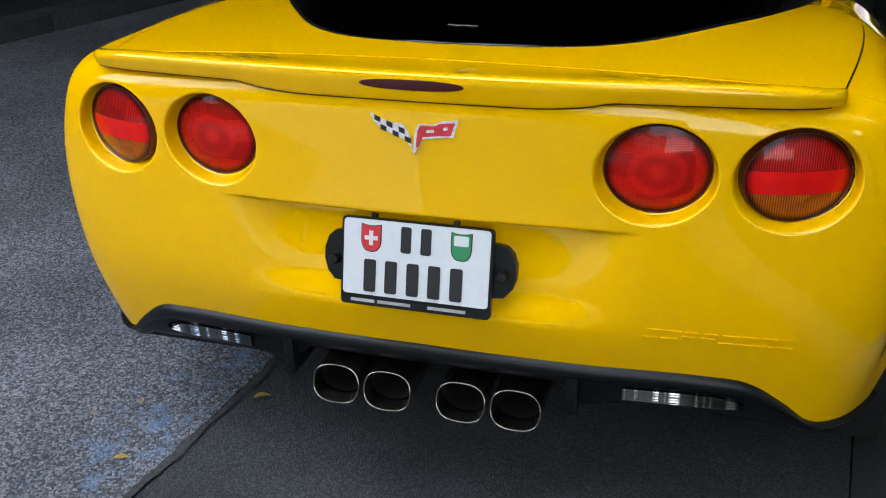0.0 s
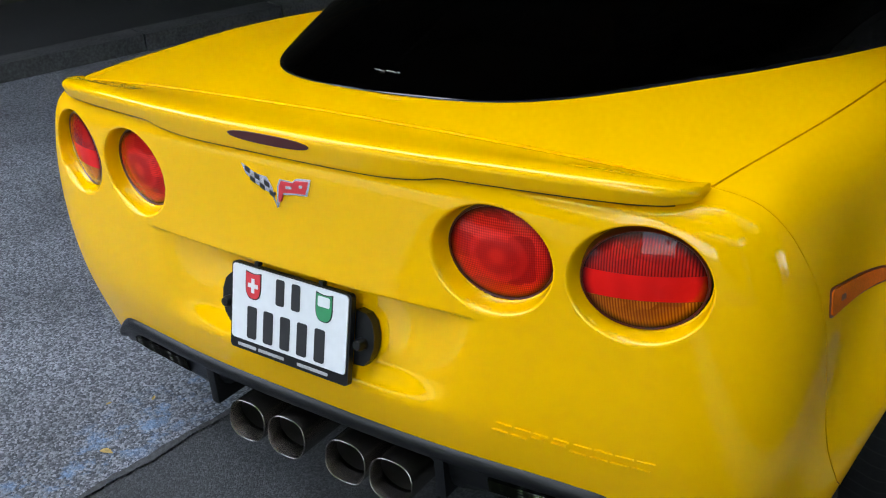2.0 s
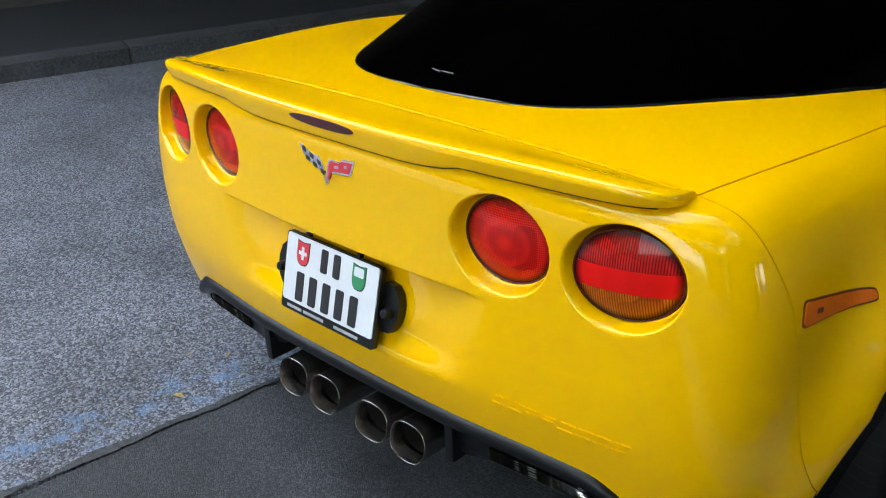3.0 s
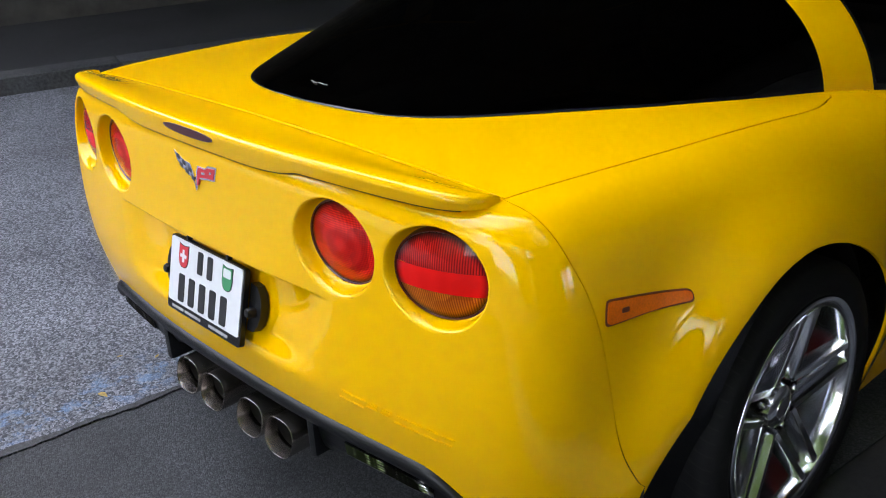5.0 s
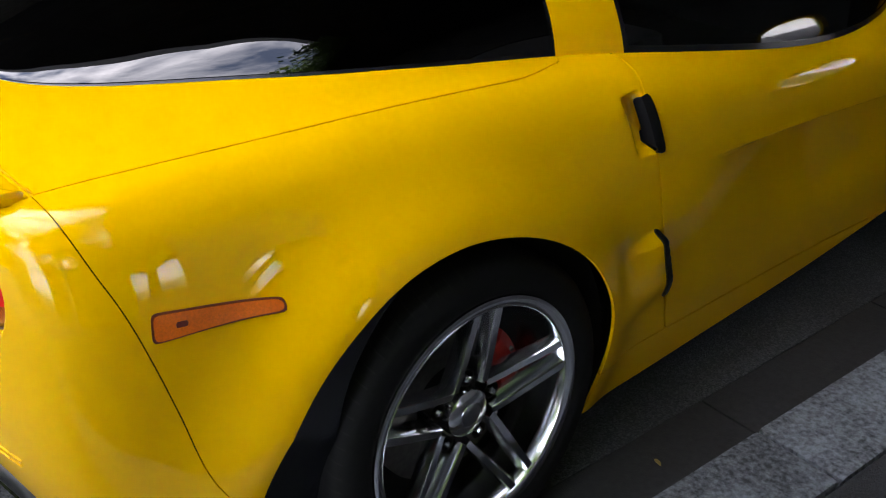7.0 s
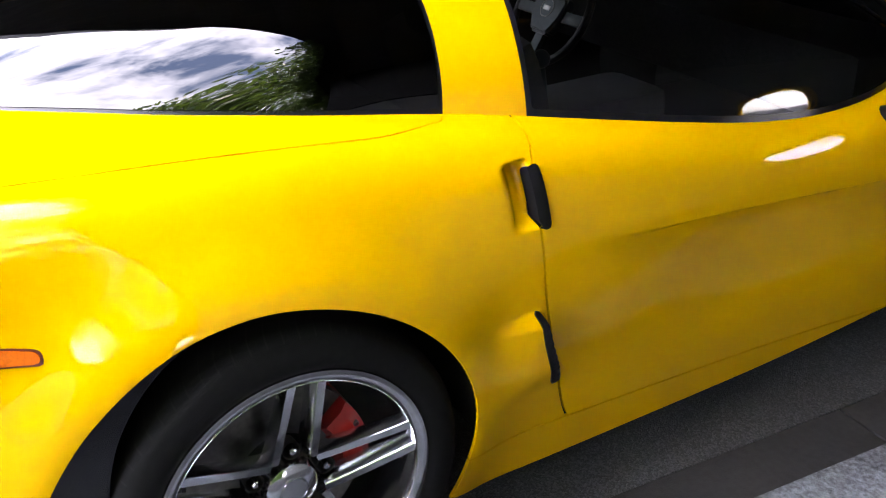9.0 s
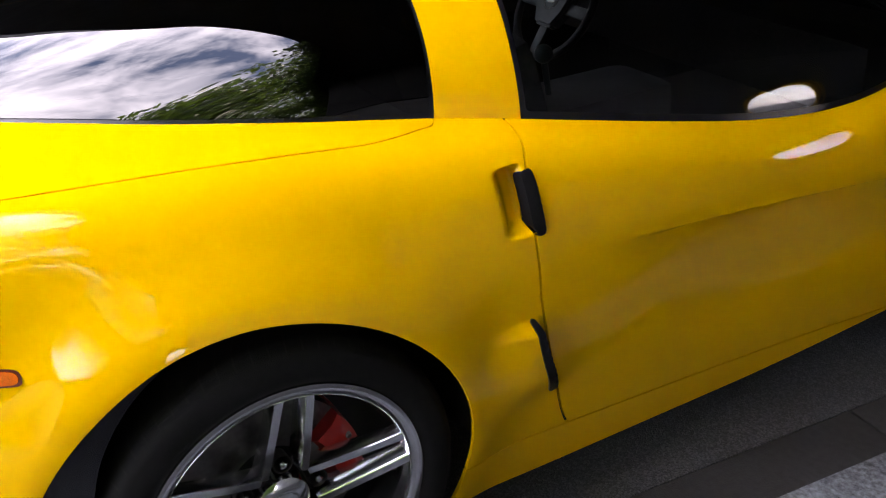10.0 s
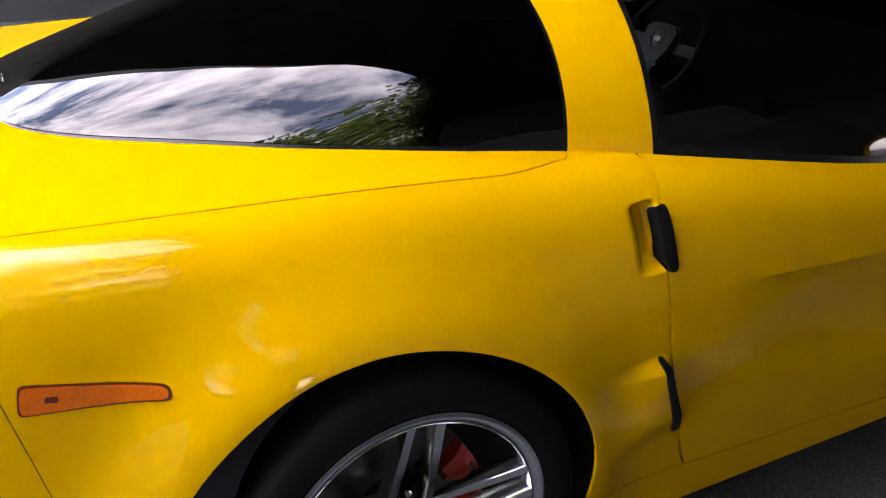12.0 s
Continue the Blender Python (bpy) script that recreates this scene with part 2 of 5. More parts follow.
def tube(bm, path, radius, sides=10, closed=False):
    """A round rod along a list of points."""
    pts = [Vector(p) for p in path]
    rings = []
    for i, p in enumerate(pts):
        a, b = pts[i - 1] if i or closed else p, pts[(i + 1) % len(pts)] if i < len(pts) - 1 or closed else p
        d = (b - a).normalized()
        side = d.cross(Vector((0.13, 0.21, 1))).normalized()
        up = side.cross(d)
        rings.append([bm.verts.new(p + radius * (math.cos(k) * side + math.sin(k) * up)) for k in (2 * math.pi * j / sides for j in range(sides))])
    for i in range(len(rings) if closed else len(rings) - 1):
        a, b = rings[i], rings[(i + 1) % len(rings)]
        for j in range(sides):
            bm.faces.new((a[j], a[(j + 1) % sides], b[(j + 1) % sides], b[j]))
    if not closed:
        bm.faces.new(rings[0])
        bm.faces.new(rings[-1])


def plate_shape(bm, outline, depth, m):
    """A flat outline (x, z) given thickness along -y (towards the viewer behind the car), placed by m."""
    front = [bm.verts.new(m @ Vector((x, -depth, z))) for x, z in outline]
    rear = [bm.verts.new(m @ Vector((x, 0, z))) for x, z in outline]
    bm.faces.new(front)
    bm.faces.new(rear)
    for i in range(len(outline)):
        j = (i + 1) % len(outline)
        bm.faces.new((front[i], front[j], rear[j], rear[i]))


def rounded(w, h, r, steps=5, cx=0.0, cz=0.0):
    out = []
    for sx, sz, a0 in ((1, 1, 0), (-1, 1, 90), (-1, -1, 180), (1, -1, 270)):
        for k in range(steps + 1):
            a = radians(a0 + 90 * k / steps)
            out.append((cx + sx * (w / 2 - r) + r * math.cos(a), cz + sz * (h / 2 - r) + r * math.sin(a)))
    return out


def clip(V, T, f, carry=()):
    """Keeps the part of a triangle mesh where f > 0, cut cleanly along f = 0. carry: more values at the vertices."""
    s = f > 0
    inside = s[T].sum(1)
    keep, some = T[inside == 3], T[(inside == 1) | (inside == 2)]
    if not len(some):
        return V, keep, list(carry)
    one = s[some].sum(1) == 1
    odd = np.where(one[:, None], s[some], ~s[some]).argmax(1)
    i = np.arange(len(some))
    a, b, c = some[i, odd], some[i, (odd + 1) % 3], some[i, (odd + 2) % 3]
    pairs = np.sort(np.concatenate([np.c_[a, b], np.c_[a, c]]), 1)
    edges, back = np.unique(pairs, axis=0, return_inverse=True)
    back = back.ravel()
    p, q = edges.T
    k = (f[p] / (f[p] - f[q]))[:, None]
    W = np.concatenate([V, V[p] * (1 - k) + V[q] * k])
    more = [np.concatenate([g, g[p] * (1 - k[:, 0]) + g[q] * k[:, 0]]) for g in carry]
    ab, ac = len(V) + back[: len(some)], len(V) + back[len(some):]
    new_t = [keep, np.c_[a, ab, ac][one], np.c_[ab, b, c][~one], np.c_[ab, c, ac][~one]]
    return W, np.concatenate(new_t), more


def tidy(V, T):
    used = np.unique(T)
    where = np.full(len(V), -1)
    where[used] = np.arange(len(used))
    return V[used], where[T]


def normals(V, T):
    n = np.cross(V[T[:, 1]] - V[T[:, 0]], V[T[:, 2]] - V[T[:, 0]])
    out = np.zeros_like(V)
    for k in range(3):
        np.add.at(out, T[:, k], n)
    return out / np.maximum(np.linalg.norm(out, axis=1), 1e-12)[:, None]


def lipped(V, T, depth):
    """Adds a rim turned inwards along every free edge, so that the panel has thickness."""
    V, T = tidy(V, T)
    area = np.linalg.norm(np.cross(V[T[:, 1]] - V[T[:, 0]], V[T[:, 2]] - V[T[:, 0]]), axis=1)
    T = T[area > 1e-12]
    V, T = tidy(V, T)
    N = normals(V, T)
    e = np.concatenate([T[:, [0, 1]], T[:, [1, 2]], T[:, [2, 0]]])
    key = np.sort(e, 1)
    _, first, count = np.unique(key, axis=0, return_index=True, return_counts=True)
    rim = e[first[count == 1]]
    ids, where = np.unique(rim, return_inverse=True)
    where = where.reshape(rim.shape)
    n0 = len(V)
    top, low = V[ids], V[ids] - N[ids] * depth
    a, b = where[:, 0], where[:, 1]
    m = len(ids)
    quads = np.c_[n0 + b, n0 + a, n0 + m + a, n0 + m + b]
    return np.concatenate([V, top, low]), [tuple(t) for t in T] + [tuple(q) for q in quads]


def mirrored(V, T):
    return V * np.array([-1, 1, 1]), T[:, ::-1]


def both(V, T):
    """A panel across the middle: its half and its mirror image, welded at x = 0."""
    V, T = tidy(V, T)
    W, U = mirrored(V, T)
    n = len(V)
    U = U + n
    mid = np.flatnonzero(np.abs(V[:, 0]) < 1e-6)
    same = np.arange(2 * n)
    same[n + mid] = mid
    A = np.concatenate([V, W])
    return A, np.concatenate([T, same[U]])


def ease(a, b, x):
    t = np.clip((x - a) / (b - a), 0, 1)
    return t * t * (3 - 2 * t)


def curve_of(*pairs):
    """A smooth one-valued curve through (at, value) pairs."""
    at = np.array([p[0] for p in pairs], float)
    val = np.array([p[1] for p in pairs], float)
    d = np.diff(val) / np.diff(at)
    m = np.r_[d[0], (d[1:] + d[:-1]) / 2, d[-1]]
    m[1:-1][d[1:] * d[:-1] <= 0] = 0

    def run(x):
        x = np.clip(np.asarray(x, float), at[0], at[-1])
        i = np.clip(np.searchsorted(at, x, "right") - 1, 0, len(at) - 2)
        h = at[i + 1] - at[i]
        t = (x - at[i]) / h
        return (2 * t**3 - 3 * t**2 + 1) * val[i] + (t**3 - 2 * t**2 + t) * h * m[i] + (3 * t**2 - 2 * t**3) * val[i + 1] + (t**3 - t**2) * h * m[i + 1]

    return run


# ---- street ----
def asphalt(name, dark, light, grain, blue=0.0, stain=0.35):
    """Tar with single stones showing, dirt in patches, and worn blue paint along one strip."""
    m = bpy.data.materials.new(name)
    m.use_nodes = True
    n, l = m.node_tree.nodes, m.node_tree.links
    p = n["Principled BSDF"]
    p.inputs["Roughness"].default_value = 0.85
    tc = n.new("ShaderNodeTexCoord")
    cells, fine, patch = n.new("ShaderNodeTexVoronoi"), n.new("ShaderNodeTexNoise"), n.new("ShaderNodeTexNoise")
    cells.inputs["Scale"].default_value = grain
    fine.inputs["Scale"].default_value, fine.inputs["Detail"].default_value = grain * 1.7, 5
    patch.inputs["Scale"].default_value, patch.inputs["Detail"].default_value = 1.7, 7
    for node in (cells, fine, patch):
        l.new(tc.outputs["Object"], node.inputs["Vector"])
    mix = n.new("ShaderNodeMixRGB")
    mix.inputs["Color1"].default_value, mix.inputs["Color2"].default_value = (*dark, 1), (*light, 1)
    cell_range = n.new("ShaderNodeSeparateColor")
    l.new(cells.outputs["Color"], cell_range.inputs[0])
    pw = n.new("ShaderNodeMath")
    pw.operation = "POWER"
    pw.inputs[1].default_value = 1.8
    l.new(cell_range.outputs[0], pw.inputs[0])
    l.new(pw.outputs[0], mix.inputs["Fac"])
    dirt = n.new("ShaderNodeMixRGB")
    dirt.blend_type = "MULTIPLY"
    dirt.inputs["Fac"].default_value = stain
    ramp = n.new("ShaderNodeMapRange")
    ramp.inputs["From Min"].default_value, ramp.inputs["From Max"].default_value = 0.35, 0.62
    l.new(patch.outputs["Fac"], ramp.inputs["Value"])
    l.new(mix.outputs["Color"], dirt.inputs["Color1"])
    l.new(ramp.outputs["Result"], dirt.inputs["Color2"])
    last = dirt.outputs["Color"]
    if blue:
        sep = n.new("ShaderNodeSeparateXYZ")
        l.new(tc.outputs["Object"], sep.inputs[0])
        off = n.new("ShaderNodeMath")
        off.operation = "ADD"
        off.inputs[1].default_value = 0.785
        l.new(sep.outputs["X"], off.inputs[0])
        ab = n.new("ShaderNodeMath")
        ab.operation = "ABSOLUTE"
        l.new(off.outputs[0], ab.inputs[0])
        band = n.new("ShaderNodeMapRange")
        band.inputs["From Min"].default_value, band.inputs["From Max"].default_value = 0.15, 0.05
        l.new(ab.outputs[0], band.inputs["Value"])
        worn = n.new("ShaderNodeTexNoise")
        worn.inputs["Scale"].default_value, worn.inputs["Detail"].default_value = 9, 9
        worn.inputs["Roughness"].default_value = 0.75
        l.new(tc.outputs["Object"], worn.inputs["Vector"])
        wr = n.new("ShaderNodeMapRange")
        wr.inputs["From Min"].default_value, wr.inputs["From Max"].default_value = 0.50, 0.60
        l.new(worn.outputs["Fac"], wr.inputs["Value"])
        mul = n.new("ShaderNodeMath")
        mul.operation = "MULTIPLY"
        l.new(band.outputs["Result"], mul.inputs[0])
        l.new(wr.outputs["Result"], mul.inputs[1])
        sc = n.new("ShaderNodeMath")
        sc.operation = "MULTIPLY"
        sc.inputs[1].default_value = blue
        l.new(mul.outputs[0], sc.inputs[0])
        paint = n.new("ShaderNodeMixRGB")
        paint.inputs["Color2"].default_value = (0.15, 0.26, 0.44, 1)
        l.new(sc.outputs[0], paint.inputs["Fac"])
        l.new(last, paint.inputs["Color1"])
        last = paint.outputs["Color"]
    l.new(last, p.inputs["Base Color"])
    bp = n.new("ShaderNodeBump")
    bp.inputs["Strength"].default_value, bp.inputs["Distance"].default_value = 0.9, 0.004
    hsum = n.new("ShaderNodeMath")
    hsum.operation = "SUBTRACT"
    l.new(fine.outputs["Fac"], hsum.inputs[0])
    l.new(cells.outputs["Distance"], hsum.inputs[1])
    l.new(hsum.outputs[0], bp.inputs["Height"])
    l.new(bp.outputs["Normal"], p.inputs["Normal"])
    return m


ROAD = asphalt("road_asphalt", (0.046, 0.050, 0.060), (0.31, 0.322, 0.358), 165, blue=0.55)
BAY = asphalt("bay_asphalt", (0.030, 0.032, 0.036), (0.094, 0.098, 0.105), 240, stain=0.45)
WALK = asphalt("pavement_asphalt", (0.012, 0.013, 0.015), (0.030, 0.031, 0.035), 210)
# Gutter colour holds the shade between car and kerb, hence near black.
GUTTER = material("gutter_shade_concrete", (0.019, 0.019, 0.020), 0.85, vary=0.3, scale=60, bump=0.5, bump_scale=260)
GRANITE = material("kerb_granite", (0.098, 0.106, 0.119), 0.75, vary=0.8, scale=95, bump=1.0, bump_scale=150)
TAR = material("tar", (0.045, 0.045, 0.048), 0.85, vary=0.5, scale=90, bump=0.8, bump_scale=200)
KERB_DARK = material("dirty_kerb", (0.040, 0.042, 0.045), 0.85, vary=0.5, scale=60, bump=0.8, bump_scale=120)
HEDGE = material("hedge_leaves", (0.05, 0.085, 0.022), 0.6, vary=0.5, scale=5)
LEAF = material("tree_leaves", (0.105, 0.185, 0.035), 0.5, vary=0.45, scale=3)
n, l = LEAF.node_tree.nodes, LEAF.node_tree.links
thin, blend = n.new("ShaderNodeBsdfTranslucent"), n.new("ShaderNodeMixShader")
thin.inputs["Color"].default_value, blend.inputs[0].default_value = (0.16, 0.26, 0.04, 1), 0.35
l.new(n["Principled BSDF"].outputs[0], blend.inputs[1])
l.new(thin.outputs[0], blend.inputs[2])
l.new(blend.outputs[0], n["Material Output"].inputs["Surface"])
BARK = material("bark", (0.09, 0.07, 0.05), 0.9, vary=0.4, scale=12, bump=0.8, bump_scale=30)
DRY_LEAF = material("dry_leaf", (0.33, 0.22, 0.05), 0.6, vary=0.35, scale=80)
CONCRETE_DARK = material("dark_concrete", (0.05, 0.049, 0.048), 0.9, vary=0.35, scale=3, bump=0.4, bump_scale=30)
WALL_STONE = material("old_wall", (0.055, 0.052, 0.048), 0.9, vary=0.4, scale=6, bump=0.6, bump_scale=40)


def slab(name, x0, x1, y0, y1, z, mat, label, category, thick=0.3):
    bm = bmesh.new()
    box(bm, (x0 + x1) / 2, (y0 + y1) / 2, z - thick / 2, x1 - x0, y1 - y0, thick)
    ob = part(name, bm, mat, None)
    ob.matrix_world = STREET
    return tagged(ob, label, category, kind="structure")


SEAM, CONCRETE, KERB, PATH_EDGE = -0.650, 0.83, 1.058, 1.262
STREET = Matrix.Rotation(radians(-5.3), 4, "Z")
bm = bmesh.new()
bmesh.ops.create_grid(bm, x_segments=1, y_segments=1, size=400)
bmesh.ops.translate(bm, vec=(0, 0, -0.05), verts=bm.verts[:])
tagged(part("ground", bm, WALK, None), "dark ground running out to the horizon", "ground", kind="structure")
slab("road", -5.8, SEAM - 0.006, -30, 40, 0.0, ROAD, "coarse grey asphalt road with worn blue paint", "road", 0.2)
slab("parking_bay", SEAM + 0.006, CONCRETE - 0.004, -30, 40, -0.003, BAY, "smoother dark asphalt of the parking bay", "road", 0.2)
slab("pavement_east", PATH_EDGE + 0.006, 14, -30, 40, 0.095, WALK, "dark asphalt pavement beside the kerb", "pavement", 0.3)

# an uneven tar joint between the road and the bay
bm = bmesh.new()
rng = random.Random(4)
last = None
for k in range(420):
    y = -3 + k * 0.018
    c = SEAM + 0.012 * math.sin(y * 3.1) + 0.007 * noise.noise(Vector((y * 9, 0, 0))) + rng.uniform(-0.003, 0.003)
    w = 0.009 + 0.012 * noise.noise(Vector((y * 6, 3, 0))) + rng.uniform(0, 0.004)
    pair = [bm.verts.new((c - w, y, 0.0035)), bm.verts.new((c + w, y, 0.0035))]
    if last:
        bm.faces.new((last[0], last[1], pair[1], pair[0]))
    last = pair
bmesh.ops.transform(bm, matrix=STREET, verts=bm.verts[:])
tagged(part("tar_joint", bm, TAR, None), "dark ragged tar joint between two asphalts", "joint", kind="structure")


def kerb_line(name, label, mat, x0, x1, z0, z1, start, step, count, turn=None, bevel=0.012, jitter=0.004, parent_label=""):
    """Single kerb stones end to end, under one piece of the setting."""
    base = tagged(new(name), label, "kerb", kind="structure")
    rng = random.Random(9)
    for k in range(count):
        bm = bmesh.new()
        length = step - 0.006
        made = box(bm, 0, 0, 0, x1 - x0, length, z1 - z0, bevel)
        for v in bm.verts:
            v.co.x += rng.uniform(-jitter, jitter)
            v.co.z += rng.uniform(-jitter, jitter) * 0.5
        bmesh.ops.translate(bm, vec=((x0 + x1) / 2, start + k * step, (z0 + z1) / 2), verts=bm.verts[:])
        if turn is not None:
            bmesh.ops.transform(bm, matrix=turn, verts=bm.verts[:])
        part("kerb_stone", bm, mat, base, angle=40)
    return base


kerb_line("kerb_east", "weathered grey granite kerb stones beside the parked car", GRANITE, KERB, PATH_EDGE, -0.2, 0.10, -4.878, 0.99, 22, STREET)
kerb_line("gutter", "concrete gutter slabs along the kerb, coloured near black for the car's shade", GUTTER, CONCRETE, KERB - 0.004, -0.2, 0.0, -4.3, 0.70, 26, STREET, bevel=0.004, jitter=0.0015)
FAR = Matrix.Translation((-4.55, 1.5, 0)) @ Matrix.Rotation(radians(-18), 4, "Z")
kerb_line("kerb_west", "dark grey stone kerb across the road", KERB_DARK, -0.25, 0, -0.2, 0.11, -9, 1.0, 26, FAR)
bm = bmesh.new()
box(bm, -3.8, 0, -0.05, 7.08, 46, 0.30, 0, FAR)
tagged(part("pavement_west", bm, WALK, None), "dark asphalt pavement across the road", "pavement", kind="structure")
# Wall raised to the ceiling and run on rearwards to block low sky.
bm = bmesh.new()
box(bm, -2.25, 0, 1.79, 0.35, 40, 3.6, 0.02, FAR)
for v in bm.verts:
    v.co += Vector((noise.noise(v.co * 0.7), noise.noise(v.co * 0.9 + Vector((7, 0, 0))), 0)) * 0.03
tagged(part("wall_west", bm, WALL_STONE, None), "dark old stone garden wall across the road, made taller and longer to block sky", "wall", kind="structure")

# ---- the car's skin ----
RIBS = []


def rib(x, y, *profile, inner):
    """One upright section of the body, from the sill to the shoulder: (dx, dy, z) from the rib's foot, then the inner edge."""
    RIBS.append([(x + a, y + b, z) for a, b, z in profile] + [inner])


rib(0, 0.090, (0, 0.03, 0.35), (0, -0.010, 0.46), (0, -0.020, 0.54), (0, -0.010, 0.65), (0, 0.002, 0.75), (0, 0.007, 0.872), (0, 0.010, 0.948), (0, 0.08, 0.958), inner=(0, 0.365, 0.950))
rib(0.20, 0.090, (0, 0.03, 0.35), (0, -0.010, 0.46), (0, -0.020, 0.54), (0, -0.010, 0.65), (0, 0.002, 0.75), (0, 0.007, 0.872), (0, 0.010, 0.948), (0, 0.08, 0.956), inner=(0.19, 0.372, 0.948))
rib(0.42, 0.105, (0, 0.03, 0.35), (0, -0.010, 0.46), (0, -0.014, 0.54), (0, -0.006, 0.65), (0, 0.002, 0.75), (0, 0.006, 0.870), (0, 0.010, 0.942), (0, 0.085, 0.950), inner=(0.33, 0.44, 0.944))
rib(0.60, 0.130, (0, 0.03, 0.34), (0.005, -0.006, 0.46), (0.01, -0.012, 0.54), (0.01, -0.006, 0.65), (0.01, 0.0, 0.75), (0.0, 0.004, 0.866), (-0.01, 0.010, 0.932), (-0.03, 0.09, 0.945), inner=(0.44, 0.60, 0.936))
rib(0.838, 0.172, (-0.06, 0.03, 0.27), (0, 0.005, 0.41), (0.012, -0.008, 0.54), (0.018, -0.008, 0.65), (0.013, -0.003, 0.75), (-0.008, 0.008, 0.85), (-0.035, 0.022, 0.91), (-0.08, 0.085, 0.938), inner=(0.52, 0.73, 0.930))
rib(0.868, 0.315, (-0.02, 0.025, 0.26), (0, 0.010, 0.41), (0.012, -0.005, 0.54), (0.018, -0.005, 0.65), (0.015, 0, 0.75), (-0.010, 0.015, 0.85), (-0.045, 0.03, 0.908), (-0.10, 0.07, 0.938), inner=(0.58, 0.83, 0.922))
rib(0.872, 0.48, (-0.02, 0, 0.25), (0, 0, 0.40), (0.014, 0, 0.54), (0.020, 0, 0.65), (0.016, 0, 0.75), (-0.006, 0, 0.85), (-0.048, 0.005, 0.908), (-0.12, 0.03, 0.939), inner=(0.625, 0.94, 0.914))
rib(0.920, 0.67, (-0.02, 0, 0.23), (0.003, 0, 0.39), (0.018, 0, 0.54), (0.016, 0, 0.65), (-0.002, 0, 0.75), (-0.036, 0, 0.85), (-0.080, 0, 0.906), (-0.16, 0.03, 0.934), inner=(0.665, 1.04, 0.904))
rib(0.950, 0.86, (-0.025, 0, 0.21), (0.005, 0, 0.38), (0.018, 0, 0.54), (0.010, 0, 0.64), (-0.018, 0, 0.735), (-0.058, 0, 0.832), (-0.105, 0, 0.894), (-0.175, 0.02, 0.922), inner=(0.700, 1.16, 0.892))
rib(0.945, 1.07, (-0.025, 0, 0.19), (0.005, 0, 0.36), (0.016, 0, 0.52), (0.008, 0, 0.62), (-0.015, 0, 0.715), (-0.052, 0, 0.81), (-0.097, 0, 0.868), (-0.155, 0.02, 0.896), inner=(0.726, 1.28, 0.878))
rib(0.930, 1.28, (-0.070, 0, 0.095), (0.003, 0, 0.34), (0.015, 0, 0.50), (0.010, 0, 0.60), (-0.006, 0, 0.69), (-0.040, 0, 0.785), (-0.080, 0, 0.838), (-0.130, 0.02, 0.865), inner=(0.750, 1.38, 0.866))
rib(0.915, 1.50, (-0.070, 0, 0.085), (0.003, 0, 0.32), (0.015, 0, 0.48), (0.012, 0, 0.58), (0.0, 0, 0.665), (-0.030, 0, 0.755), (-0.063, 0, 0.806), (-0.105, 0, 0.836), inner=(0.774, 1.50, 0.846))
rib(0.900, 1.80, (-0.060, 0, 0.075), (0.003, 0, 0.28), (0.012, 0, 0.44), (0.016, 0, 0.54), (0.012, 0, 0.615), (-0.010, 0, 0.70), (-0.036, 0, 0.748), (-0.075, 0, 0.777), inner=(0.798, 1.80, 0.787))
rib(0.890, 2.20, (-0.050, 0, 0.065), (0.0, 0, 0.25), (0.006, 0, 0.40), (0.014, 0, 0.50), (0.018, 0, 0.565), (0.006, 0, 0.645), (-0.016, 0, 0.672), (-0.050, 0, 0.700), inner=(0.815, 2.20, 0.706))
rib(0.890, 2.60, (-0.020, 0, 0.11), (0.0, 0, 0.24), (0.010, 0, 0.38), (0.020, 0, 0.48), (0.025, 0, 0.56), (0.016, 0, 0.64), (-0.010, 0, 0.69), (-0.070, 0, 0.725), inner=(0.795, 2.60, 0.715))
rib(0.905, 3.00, (-0.020, 0, 0.12), (0.005, 0, 0.24), (0.024, 0, 0.38), (0.030, 0, 0.48), (0.028, 0, 0.57), (0.012, 0, 0.67), (-0.030, 0, 0.745), (-0.130, 0, 0.80), inner=(0.620, 2.95, 0.775))
rib(0.920, 3.45, (-0.030, 0, 0.15), (0.010, 0, 0.26), (0.028, 0, 0.40), (0.024, 0, 0.50), (0.008, 0, 0.58), (-0.022, 0, 0.67), (-0.075, 0, 0.74), (-0.230, 0, 0.785), inner=(0, 3.05, 0.872))
rib(0.860, 3.90, (-0.030, 0, 0.16), (0.010, 0, 0.26), (0.026, 0, 0.38), (0.020, 0, 0.46), (0.0, 0, 0.53), (-0.045, 0, 0.60), (-0.120, -0.02, 0.655), (-0.290, -0.1, 0.71), inner=(0, 3.50, 0.830))
rib(0.690, 4.25, (-0.030, 0, 0.17), (0.010, 0, 0.27), (0.018, -0.01, 0.37), (0.008, -0.02, 0.44), (-0.015, -0.04, 0.50), (-0.065, -0.07, 0.55), (-0.15, -0.12, 0.595), (-0.30, -0.2, 0.64), inner=(0, 3.90, 0.735))
rib(0.320, 4.40, (-0.020, 0, 0.18), (0.010, 0, 0.27), (0.010, -0.01, 0.37), (0.0, -0.03, 0.44), (-0.01, -0.05, 0.49), (-0.03, -0.09, 0.53), (-0.06, -0.15, 0.57), (-0.12, -0.22, 0.60), inner=(0, 4.12, 0.635))
rib(0, 4.41, (0, 0, 0.18), (0, 0.01, 0.27), (0, 0, 0.37), (0, -0.02, 0.44), (0, -0.04, 0.49), (0, -0.08, 0.53), (0, -0.13, 0.56), (0, -0.19, 0.59), inner=(0, 4.18, 0.61))


